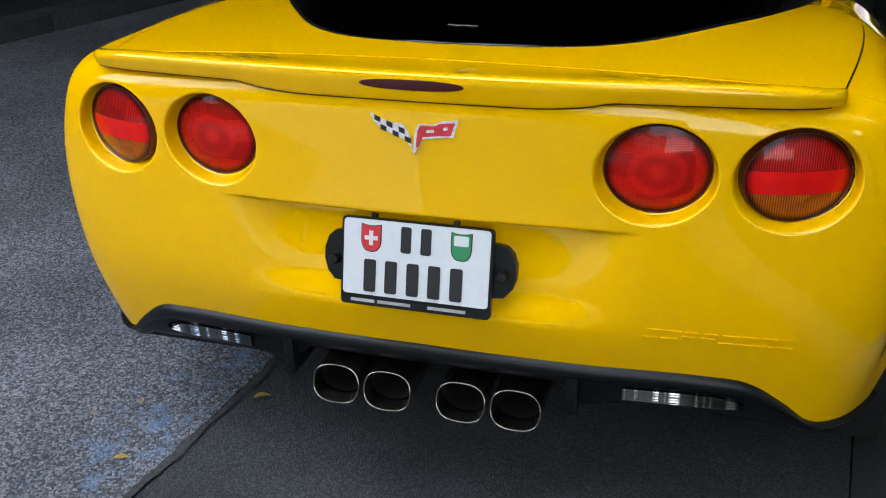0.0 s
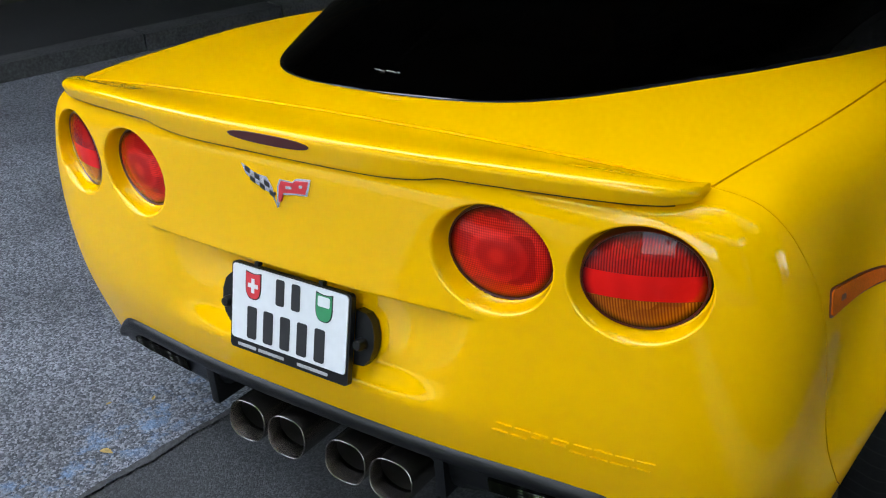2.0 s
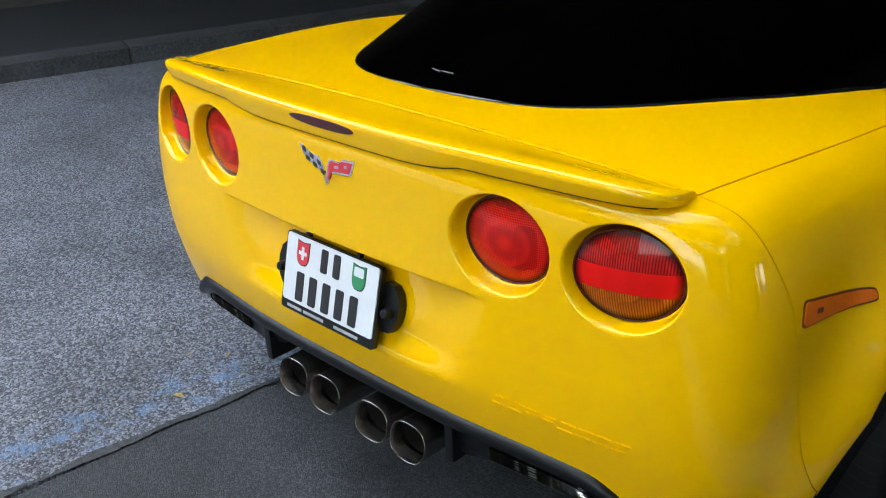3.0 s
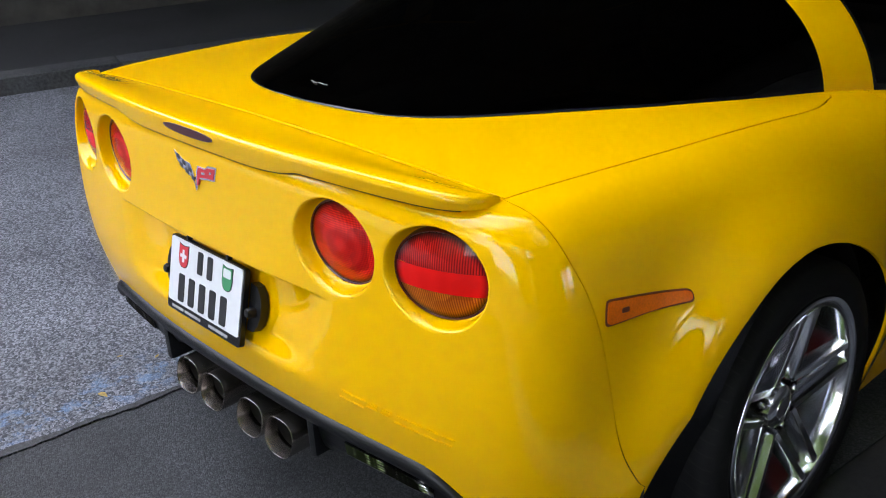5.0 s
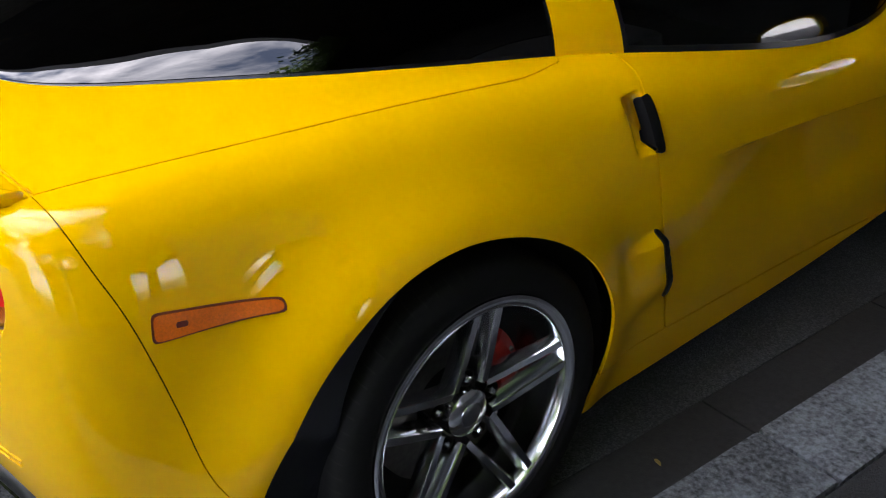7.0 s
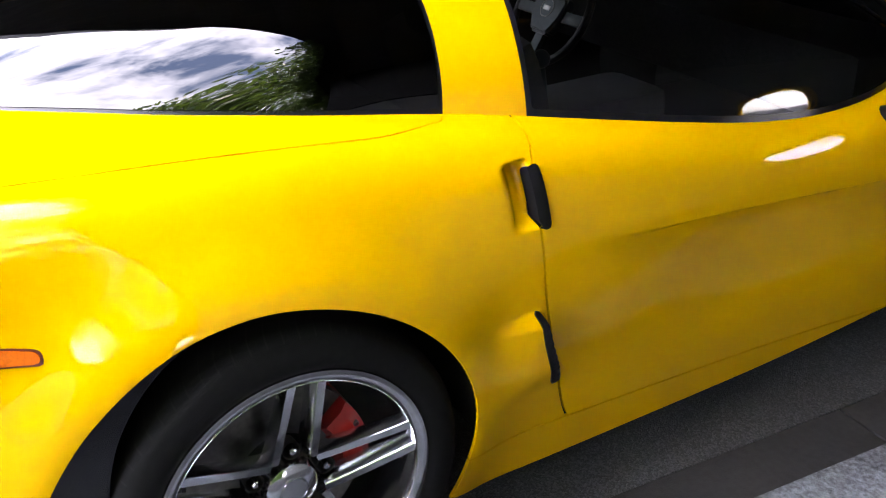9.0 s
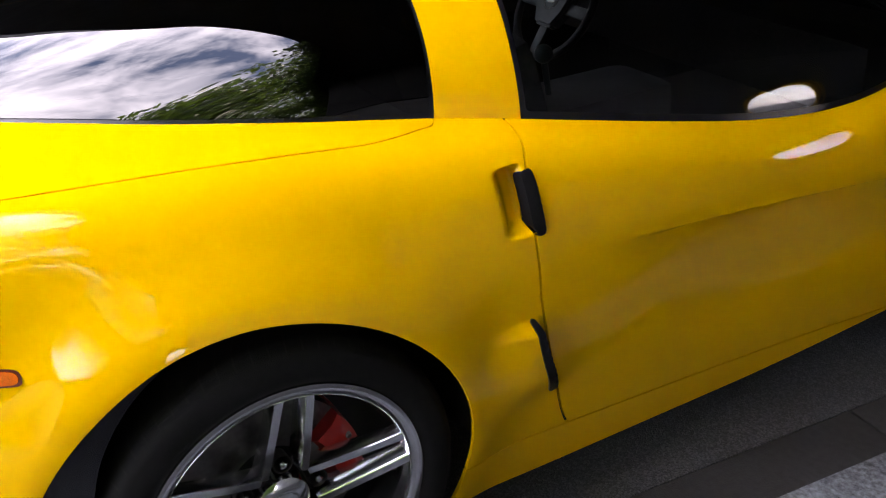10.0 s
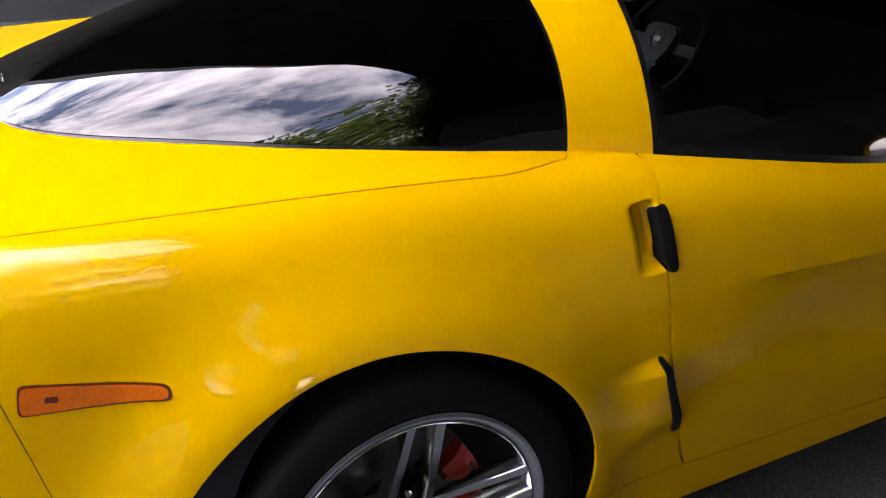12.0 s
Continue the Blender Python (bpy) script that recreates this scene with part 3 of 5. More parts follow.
def bspline(n, t):
    """Weights of n control points at the parameters t (0..n-1), cubic, held at both ends."""
    knots = np.r_[[0.0] * 3, np.linspace(0, 1, n - 2), [1.0] * 3]
    t = np.clip(np.asarray(t, float), 0, 1 - 1e-9)
    N = [((t >= knots[i]) & (t < knots[i + 1])).astype(float) for i in range(len(knots) - 1)]
    for d in range(1, 4):
        M = []
        for i in range(len(N) - 1):
            a, b = knots[i + d] - knots[i], knots[i + d + 1] - knots[i + 1]
            M.append((N[i] * (t - knots[i]) / a if a else 0) + (N[i + 1] * (knots[i + d + 1] - t) / b if b else 0))
        N = M
    return np.array([m * np.ones_like(t) for m in N]).T


NET = np.array(RIBS)
# the doors stand a little proud of the ribs' first line
reach = lambda y, a, b: ease(a, b, y) * (1 - ease(2.5, 3.3, y))
NET[:, :-1, 0] += 0.030 * reach(NET[:, :-1, 1], 1.05, 1.45) * (NET[:, :-1, 0] > 0.5)
NET[:, -1, 0] += 0.040 * reach(NET[:, -1, 1], 1.20, 1.90) * (NET[:, -1, 0] > 0.5)
SPLIT = 13.5 / 20
along = np.concatenate([np.linspace(0, 0.215, 330)[:-1], np.linspace(0.215, SPLIT, 320)[:-1], np.linspace(SPLIT, 1, 110)])
upward = np.linspace(0, 1, 190)
SKIN = np.einsum("ai,ijk,bj->abk", bspline(len(NET), along), NET, bspline(NET.shape[1], upward))
SKIN[0, :, 0] = SKIN[-1, :, 0] = 0
NA, NU = len(along), len(upward)

HUB_Y, HUB_Z, FRONT_Y = 0.862, 0.322, 3.53
LAMPS = ((0.425, 0.806, 0.0925), (0.654, 0.803, 0.0925))
OVAL = 0.87


arch_reach = curve_of((-90, 0.420), (0, 0.424), (30, 0.417), (50, 0.424), (70, 0.430), (85, 0.424), (105, 0.412), (140, 0.404), (180, 0.392), (270, 0.390))


def rear_arch(y, z):
    """How far a point lies outside the rear wheel's opening, and its angle there: 0 behind, 90 above, 180 in front."""
    turn = np.degrees(np.arctan2(z - 0.293, 0.835 - y))
    turn = np.where(turn < -90, turn + 360, turn)
    return np.hypot(y - 0.835, z - 0.293) - arch_reach(turn), turn


vent_y = curve_of((0.33, 1.440), (0.36, 1.428), (0.42, 1.403), (0.48, 1.384), (0.55, 1.368))


def sculpt(P):
    """Presses the pockets, swells and creases into the smooth skin."""
    P = P.copy()
    x, y, z = P[..., 0], P[..., 1], P[..., 2]
    rear = 1 - ease(0.24, 0.30, y)
    # the number plate's hollow, under a crease that fades out sideways
    across = 1 - ease(0.22, 0.42, np.abs(x))
    hollow = across * ease(0.495, 0.56, z) * (1 - ease(0.694 - 0.010 * across, 0.702, z))
    P[..., 1] += rear * hollow * (0.022 + 0.022 * ease(0.52, 0.70, z))
    # the pockets of the round lamps
    for cx, cz, r in LAMPS:
        d = np.hypot(x - cx, (z - cz) / OVAL)
        P[..., 1] += rear * (1 - ease(r * 1.005, r * 1.14, d)) * 0.034
    # the flare round the rear wheel
    side = ease(0.80, 0.88, x)
    past, turn = rear_arch(y, z)
    swell = np.interp(turn, (-25, 0, 30, 60, 90, 120, 160, 185), (0, 0.030, 0.064, 0.055, 0.044, 0.038, 0.032, 0.026))
    P[..., 0] += ease(0.70, 0.84, x) * swell * np.where(past > 0, np.exp(-((past / 0.095) ** 2)), 1 + 3 * np.maximum(past, -0.1))
    d = np.hypot(y - FRONT_Y, z - 0.30)
    P[..., 0] += side * np.exp(-(((d - 0.40) / 0.05) ** 2)) * 0.010
    # the door's scooped lower half under a long crease
    line = 0.640 - 0.105 * (y - 1.5)
    door = ease(1.52, 2.1, y) * (1 - ease(2.75, 2.9, y)) * side
    P[..., 0] -= door * 0.038 * ease(0.0, 0.012, line - z) * (1 - ease(0.02, 0.34, line - z))
    # the hollow behind the door handle
    grip = ease(1.325, 1.370, y) * (1 - ease(1.385, 1.391, y)) * ease(0.695, 0.712, z) * (1 - ease(0.80, 0.815, z)) * ease(0.75, 0.8, x)
    P[..., 0] -= 0.042 * grip
    # the scoop behind the door
    scoop = ease(1.24, 1.37, y) * (1 - ease(0.0, 0.012, y - vent_y(z))) * ease(0.32, 0.42, z) * (1 - ease(0.512, 0.542, z)) * side
    P[..., 0] += 0.026 * scoop
    return P


SKIN = sculpt(SKIN)
SV = SKIN.reshape(-1, 3)
gi = np.arange(NA * NU).reshape(NA, NU)
a, b, c, d = gi[:-1, :-1].ravel(), gi[1:, :-1].ravel(), gi[1:, 1:].ravel(), gi[:-1, 1:].ravel()
ST = np.concatenate([np.c_[a, b, c], np.c_[a, c, d]])
SX, SY, SZ = SV.T

seam_fascia = curve_of((0.20, 0.62), (0.338, 0.52), (0.343, 0.47), (0.352, 0.43), (0.372, 0.40), (0.408, 0.376), (0.462, 0.354), (0.587, 0.331), (0.692, 0.310), (0.785, 0.289), (0.849, 0.270), (0.906, 0.257), (0.94, 0.251))
seam_quarter = curve_of((0.20, 0.705), (0.256, 0.716), (0.483, 0.755), (0.673, 0.779), (0.85, 0.791), (1.02, 0.795), (1.12, 0.796), (1.19, 0.788), (1.25, 0.772), (1.29, 0.757), (1.303, 0.735), (1.312, 0.700), (1.33, 0.55))
seam_door = curve_of((0.15, 1.54), (0.222, 1.487), (0.368, 1.432), (0.498, 1.399), (0.59, 1.388), (0.70, 1.388), (0.80, 1.402), (0.85, 1.430), (0.95, 1.46))
edge_valance = curve_of((0, 0.418), (0.30, 0.414), (0.55, 0.408), (0.62, 0.396), (0.69, 0.345), (0.735, 0.300), (0.80, 0.285), (0.85, 0.28))
GAP = 0.0019


def arch_of(y, z, cy, r=0.395, cz=0.283):
    return np.hypot(y - cy, z - cz) - r


f_fascia = seam_fascia(SZ) - SY
f_low = SZ - edge_valance(SX)
hatch_y = 0.237 + 0.02 * (SX / 0.72) ** 2
deck = SZ > 0.90
f_hatch_rear = np.where(deck, SY - hatch_y, SY - seam_fascia(SZ))
f_quarter = SX - seam_quarter(SY)
f_door = SY - seam_door(SZ)
f_sill = SZ - (0.212 - 0.092 * (SY - 1.5))
f_arch, arch_turn = rear_arch(SY, SZ)
f_arch_front = arch_of(SY, SZ, FRONT_Y, 0.385)
f_cowl = 2.66 - SY + 0.10 * (SZ - 0.5)

car = thing("sports_car", "glossy yellow two-seat sports coupe parked beside a kerb", "car")


def panel(name, masks, sides, mat=PAINT, label="", lip=0.008):
    """Cuts one body panel out of the skin by what must be positive."""
    V, T, rest = SV, ST, list(masks)
    while rest:
        f = rest.pop(0)
        V, T, rest = clip(V, T, f, rest)
    V, T = tidy(V, T)
    if sides == "both":
        V, T = both(V, T)
        W, F = lipped(V, T, lip)
        return [raw(name, W, F, mat, car, label)]
    made = []
    for k in range(2):
        A, B = (V, T) if k == 0 else mirrored(V, T)
        W, F = lipped(A, B, lip)
        made.append(raw(name, W, F, mat, car, label))
    return made


lamp_hole = np.minimum(*[np.hypot(SX - cx, (SZ - cz) / OVAL) - r for cx, cz, r in LAMPS]) + np.where(SY > 0.24, 1, 0)
foot_z = curve_of((0, 0.914), (0.20, 0.914), (0.30, 0.920), (0.355, 0.929), (0.50, 0.928), (0.715, 0.923))
panel("rear_bumper", [f_fascia - 0.0009, f_low, np.where(deck, hatch_y - SY, 1.0) - GAP, np.maximum(foot_z(SX) + 0.010 - SZ, SX - 0.704) + np.where(SY > 0.26, 1.0, 0.0), lamp_hole, f_arch], "both", label="yellow rear bumper cover with four round lamp pockets")
panel("quarter_panel", [-f_fascia - 0.0009, f_quarter - GAP, -f_door - 0.0022, f_arch, np.where(SY > HUB_Y, f_sill - 0.001, 1.0), SZ - 0.26 + 10 * (SY > 0.7)], "each")
panel("hatch_frame", [f_hatch_rear - GAP, -f_quarter - GAP, 1.36 - SY, SZ - 0.8], "both")
panel("pillar_foot", [f_quarter * 0 + np.where(SY > 1.25, -f_door - GAP, -1), -f_quarter * 0 + (1.335 - SY) * 0 + np.where(SX < seam_quarter(SY), 1, -1) * 0.01, SY - 1.30, SZ - 0.8], "each")
panel("door", [f_door - 0.0035, f_sill - GAP, f_cowl - GAP], "each", label="yellow door with a long crease and scooped side")
panel("sill", [-f_sill - GAP, SY - 1.12, 2.95 - SY, f_arch, f_arch_front, SX - 0.5], "each")
panel("front_fender", [-f_cowl - GAP, 3.98 - SY - GAP + 0.0, f_arch_front, SX - 0.60 - GAP, np.where(SY < 2.95, f_sill - GAP, 1.0)], "each")
panel("hood", [-f_cowl - GAP, 3.98 - SY - GAP, 0.60 - GAP - SX, SZ - 0.5], "both")
panel("front_bumper", [SY - 3.98 - GAP, f_arch_front], "both")

# a dark lining just inside the skin closes the gaps between the panels
SN = normals(SV, ST)
LV, LT, rest = SV - SN * 0.009, ST, [f_arch - 0.004, f_arch_front - 0.004, f_low - 0.01 + 10 * (SY > 0.3), lamp_hole - 0.002, SZ - 0.2, np.where((SZ > 0.885) & (SY < 0.275), -1.0, 1.0)]
while rest:
    g = rest.pop(0)
    LV, LT, rest = clip(LV, LT, g, rest)
LV, LT = both(*tidy(LV, LT))
raw("body_lining", LV, LT, DARK, car)

# ---- the glasshouse ----
EDGE = SKIN[:, -1, :]
front_end = int(np.argmax(EDGE[:, 1] > 3.02))
EDGE = EDGE[: front_end + 1]
spine = curve_of((0.36, 0.950), (0.50, 0.998), (0.80, 1.083), (1.20, 1.172), (1.60, 1.222), (1.90, 1.232), (2.20, 1.205), (2.50, 1.112), (2.80, 0.965), (3.05, 0.868))
theta = np.linspace(0, math.pi / 2, 60)
rise = np.maximum(spine(EDGE[:, 1]) - EDGE[:, 2], 0.0)
t = np.linspace(0, 1, len(theta))
bulge = 0.69 + 0.195 * ease(0.70, 1.25, EDGE[:, 1])
GX = EDGE[:, 0][:, None] * ((1 - t) ** 2 + 2 * bulge[:, None] * t * (1 - t))
GZ = EDGE[:, 2][:, None] + np.outer(rise, 2 * 0.97 * t * (1 - t) + t * t)
GY = np.repeat(EDGE[:, 1][:, None], len(theta), 1)
GP = np.stack([GX, GY, GZ], -1)
GP[:, -1, 0] = 0
GV = GP.reshape(-1, 3)
ng, nt = len(EDGE), len(theta)
gi = np.arange(ng * nt).reshape(ng, nt)
a, b, c, d = gi[:-1, :-1].ravel(), gi[1:, :-1].ravel(), gi[1:, 1:].ravel(), gi[:-1, 1:].ravel()
GT = np.concatenate([np.c_[a, b, c], np.c_[a, c, d]])
GXv, GYv, GZv = GV.T
hoop_rear = curve_of((0.80, 1.292), (0.879, 1.305), (0.940, 1.316), (0.987, 1.325), (1.05, 1.339), (1.09, 1.349), (1.117, 1.357), (1.139, 1.366), (1.165, 1.385), (1.19, 1.43), (1.25, 1.58))
hoop_front = curve_of((0.80, 1.462), (0.852, 1.467), (0.925, 1.474), (0.981, 1.482), (1.023, 1.491), (1.054, 1.499), (1.097, 1.514), (1.126, 1.524), (1.147, 1.535), (1.167, 1.555), (1.20, 1.62), (1.25, 1.85))
rail = curve_of((0.3, 1.10), (1.4, 1.125), (1.7, 1.140), (1.95, 1.138), (2.15, 1.105), (2.30, 1.040), (2.47, 0.952), (2.65, 0.850), (2.85, 0.74))
f_hoop_r = GYv - hoop_rear(GZv)
f_hoop_f = hoop_front(GZv) - GYv
f_rail = GZv - rail(GYv)
screen = curve_of((0.75, 2.88), (0.86, 2.71), (0.97, 2.53), (1.05, 2.40), (1.12, 2.28), (1.18, 2.18), (1.25, 2.10))
f_post = f_rail - 0.06 * ease(1.80, 2.0, GYv)
f_screen = GYv - screen(GZv)


def house(name, masks, mat, sides="both", label="", lip=0.006, grow=0.0):
    V, T, rest = GV + normals(GV, GT) * grow, GT, list(masks)
    while rest:
        f = rest.pop(0)
        V, T, rest = clip(V, T, f, rest)
    V, T = tidy(V, T)
    if sides == "both":
        return [raw(name, *lipped(*both(V, T), lip), mat, car, label)]
    return [raw(name, *lipped(*((V, T) if k == 0 else mirrored(V, T)), lip), mat, car, label) for k in range(2)]


f_foot = np.hypot(GX - EDGE[:, 0][:, None], GZ - EDGE[:, 2][:, None]).ravel()
house("rear_glass", [-f_hoop_r - 0.007, f_foot - 0.009], TINT, label="black-tinted bubble-shaped rear glass", grow=0.001)
house("roof", [f_hoop_r, np.maximum(f_hoop_f, f_post), np.maximum(0.05 - f_screen, -1) - 0.05], PAINT, label="yellow roof panel with broad rear hoop")
house("side_window", [-f_hoop_f - 0.010, f_foot - 0.014, -f_rail - 0.012, -f_screen - 0.03], CLEAR, "each", label="slightly tinted side window", grow=-0.004)
house("windscreen_post", [f_rail, 0.002 - f_post, 0.005 - f_screen, GYv - 1.8], GUARD, "each", label="black windscreen post", grow=-0.001)
house("windscreen", [f_screen - 0.01, 2.98 - GYv], CLEAR, label="curved windscreen")
# black rubber edges
house("rear_glass_seal", [-f_hoop_r, np.maximum(f_hoop_r + 0.008, 0.010 - f_foot)], GUARD, "both", grow=-0.0005, label="thin black rubber edge round the rear glass")
house("window_seal", [-f_hoop_f, np.maximum(f_hoop_f + 0.012, 0.015 - f_foot), -f_rail, -f_screen], GUARD, "each", grow=-0.001, label="black rubber edge round the side window")

# ---- parts of the rear ----
REAR = SV[(SY < 0.36) & (SZ < 0.93)]


def skin_y(x, z):
    """Where the skin of the tail lies at (x, z)."""
    d = (REAR[:, 0] - abs(x)) ** 2 + (REAR[:, 2] - z) ** 2
    k = np.argsort(d)[:6]
    w = 1 / (d[k] + 1e-9)
    return float((REAR[k, 1] * w).sum() / w.sum())


# tail lamps: a dark rim and a domed lens, the outer ones in three bands
def tail_lamp(cx, cz, outer, side):
    yaw = (0.31 if outer else 0.10) * side
    m = Matrix.Translation((side * cx, 0.169 if outer else 0.147, cz)) @ Matrix.Rotation(yaw, 4, "Z") @ Matrix.Diagonal((1, 1, OVAL, 1)) @ Matrix.Rotation(radians(-90), 4, "Z")
    r = 0.0925
    bm = bmesh.new()
    lathe(bm, [(r * 1.03, -0.03), (r * 1.015, 0.002), (r * 0.995, 0.005), (r * 0.98, 0.005), (r * 0.965, 0.003), (r * 0.94, -0.004)], 56, m)
    lamp = part("tail_lamp", bm, RED_DARK, car, "round red tail lamp with a dark rim" if not outer else "round tail lamp with red band and amber foot")
    rr = r * 0.97
    rings, steps = 10, 56
    V, T = [(0.0, 0.0, 0.018)], []
    for i in range(1, rings + 1):
        q = rr * i / rings
        for k in range(steps):
            an = 2 * math.pi * k / steps
            V.append((q * math.cos(an), q * math.sin(an), 0.018 - 0.015 * (i / rings) ** 2))
    for k in range(steps):
        T.append((0, 1 + k, 1 + (k + 1) % steps))
    for i in range(1, rings):
        o, p = 1 + (i - 1) * steps, 1 + i * steps
        for k in range(steps):
            k2 = (k + 1) % steps
            T += [(o + k, p + k, p + k2), (o + k, p + k2, o + k2)]
    V, T = np.array(V), np.array(T)
    h = V[:, 1]
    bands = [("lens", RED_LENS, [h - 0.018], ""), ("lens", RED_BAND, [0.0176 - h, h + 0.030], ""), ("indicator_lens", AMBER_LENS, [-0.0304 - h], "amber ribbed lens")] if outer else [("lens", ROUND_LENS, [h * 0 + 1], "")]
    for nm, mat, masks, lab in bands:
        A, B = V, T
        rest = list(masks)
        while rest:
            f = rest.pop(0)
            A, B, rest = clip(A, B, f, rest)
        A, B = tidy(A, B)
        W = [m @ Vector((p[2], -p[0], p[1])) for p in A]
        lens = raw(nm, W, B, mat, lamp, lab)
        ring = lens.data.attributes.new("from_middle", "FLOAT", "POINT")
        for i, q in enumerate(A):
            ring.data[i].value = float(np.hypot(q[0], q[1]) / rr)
    return lamp


for side in (1, -1):
    for k, (cx, cz, r) in enumerate(LAMPS):
        tail_lamp(cx, cz, k == 1, side)

# the tail's raised lip
lip_y = curve_of((0, 0.087), (0.20, 0.090), (0.42, 0.106), (0.60, 0.133), (0.66, 0.150), (0.69, 0.166), (0.708, 0.184), (0.718, 0.202))
lip_z = curve_of((0, 0.966), (0.36, 0.966), (0.55, 0.963), (0.64, 0.958), (0.69, 0.951), (0.708, 0.947), (0.718, 0.941))
TOP = SV[(SY > 0.15) & (SY < 0.40) & (SZ > 0.90)]


def deck_z(x, y):
    """The height of the skin's deck at (x, y)."""
    d = (TOP[:, 0] - abs(x)) ** 2 + (TOP[:, 1] - y) ** 2
    k = np.argsort(d)[:5]
    w = 1 / (d[k] + 1e-8)
    return float((TOP[k, 2] * w).sum() / w.sum())


bm = bmesh.new()
rows = []
for x in np.linspace(-0.717, 0.717, 161):
    ax = abs(x)
    y0, zl, zf, zd = float(lip_y(ax)), float(lip_z(ax)), float(foot_z(ax)), 0.0
    yh = 0.2345 + 0.02 * (ax / 0.72) ** 2
    zd, zs = deck_z(ax, yh), deck_z(ax, yh + 0.02)
    zd, slope = zd - 0.0002, (zd - zs) * 0.5
    sec = [(yh + 0.004, zd - 0.004), (yh - 0.004, zd + slope + 0.0016), (yh - 0.014, zd + slope + 0.0022), (0.6 * yh + 0.4 * (y0 + 0.03), zd + slope + 0.0016 + (zl - zd) * 0.20), (y0 + 0.045, zl - 0.0025), (y0 + 0.022, zl + 0.0006), (y0 + 0.010, zl + 0.0004), (y0 + 0.004, zl - 0.004),
           (y0 + 0.002, zl - 0.012), (y0 + 0.004, 0.5 * (zl + zf)), (y0 + 0.007, zf + 0.004), (y0 + 0.009, zf + 0.0008), (y0 + 0.011, zf + 0.0002), (y0 + 0.040, zf + 0.0005)]
    fine = bspline(len(sec), np.linspace(0, 1, 44)) @ np.array(sec)
    rows.append([bm.verts.new((x, y, z)) for y, z in fine])
for a, b in zip(rows, rows[1:]):
    for i in range(len(a) - 1):
        bm.faces.new((a[i], b[i], b[i + 1], a[i + 1]))
for r in (rows[0], rows[-1]):
    bm.faces.new(r)
part("spoiler", bm, PAINT, car, "low yellow lip along the tail", angle=50)

bm = bmesh.new()
tube(bm, [(x, min(skin_y(x, float(foot_z(abs(x))) - 0.003), float(lip_y(abs(x))) + 0.012) + 0.0004, float(foot_z(abs(x))) - 0.0008) for x in np.linspace(-0.692, 0.692, 141)], 0.0012, 6)
part("lip_seam", bm, DARK, car, "thin dark gap under the lip")

# the third brake lamp, a dark red slit in the lip
bm = bmesh.new()
rows = []
for x in np.linspace(-0.096, 0.096, 41):
    h = 0.0098 * max(0.0, 1 - (abs(x) / 0.096) ** 2.6) ** 0.5 + 0.0006
    y0 = float(lip_y(abs(x))) + 0.0016
    rows.append([bm.verts.new((x, y0 + dy, 0.9455 + h * s)) for s, dy in ((-1, 0.004), (-0.9, 0.0008), (0, -0.0002), (0.9, -0.0004), (1, 0.004))])
for a, b in zip(rows, rows[1:]):
    for i in range(4):
        bm.faces.new((a[i], b[i], b[i + 1], a[i + 1]))
part("brake_lamp", bm, BRAKE_LENS, car, "unlit dark red brake lamp slit")

# crossed-flags emblem, as plain shapes
EM = Matrix.Translation((0, 0.100, 0.858)) @ Matrix.Rotation(radians(-6), 4, "X") @ Matrix.Diagonal((1, 1, 1.22, 1))
LEFT = [(-0.083, 0.026), (-0.048, 0.014), (-0.020, 0.012), (-0.008, -0.002), (0.0, -0.030), (-0.012, -0.012), (-0.030, -0.008), (-0.058, 0.002), (-0.072, 0.010)]
RIGHT = [(0.003, 0.002), (0.010, 0.013), (0.040, 0.013), (0.050, 0.019), (0.084, 0.022), (0.074, -0.004), (0.046, -0.006), (0.014, -0.010), (0.004, -0.030), (-0.001, -0.032)]
bm = bmesh.new()
plate_shape(bm, LEFT, 0.006, EM)
plate_shape(bm, RIGHT, 0.006, EM)
emblem = part("emblem", bm, SILVER, car, "silver emblem of two crossed flags")
bm = bmesh.new()
plate_shape(bm, [(x * 0.86 + 0.0055, z * 0.74 + 0.0012) for x, z in RIGHT], 0.0068, EM)
part("red_flag", bm, RED_INK, emblem, "red flag")
for cx, cz, w in ((0.032, 0.003, 0.014), (0.060, 0.008, 0.008)):
    bm = bmesh.new()
    plate_shape(bm, [(cx - w / 2, cz + 0.0018), (cx + w / 2, cz + 0.003), (cx + w / 2, cz - 0.0012), (cx - w / 2, cz - 0.0025)], 0.0073, EM)
    part("flag_mark", bm, SILVER, emblem)
bm = bmesh.new()
for i in range(6):
    for j in range(2):
        if (i + j) % 2 == 0:
            cx, cz = -0.068 + 0.0115 * i, 0.017 - 0.0038 * i - 0.0095 * j
            plate_shape(bm, [(cx - 0.005, cz + 0.0055), (cx + 0.006, cz + 0.002), (cx + 0.006, cz - 0.0055), (cx - 0.005, cz - 0.002)], 0.0067, EM)
part("checks", bm, INK, emblem, "black checks")

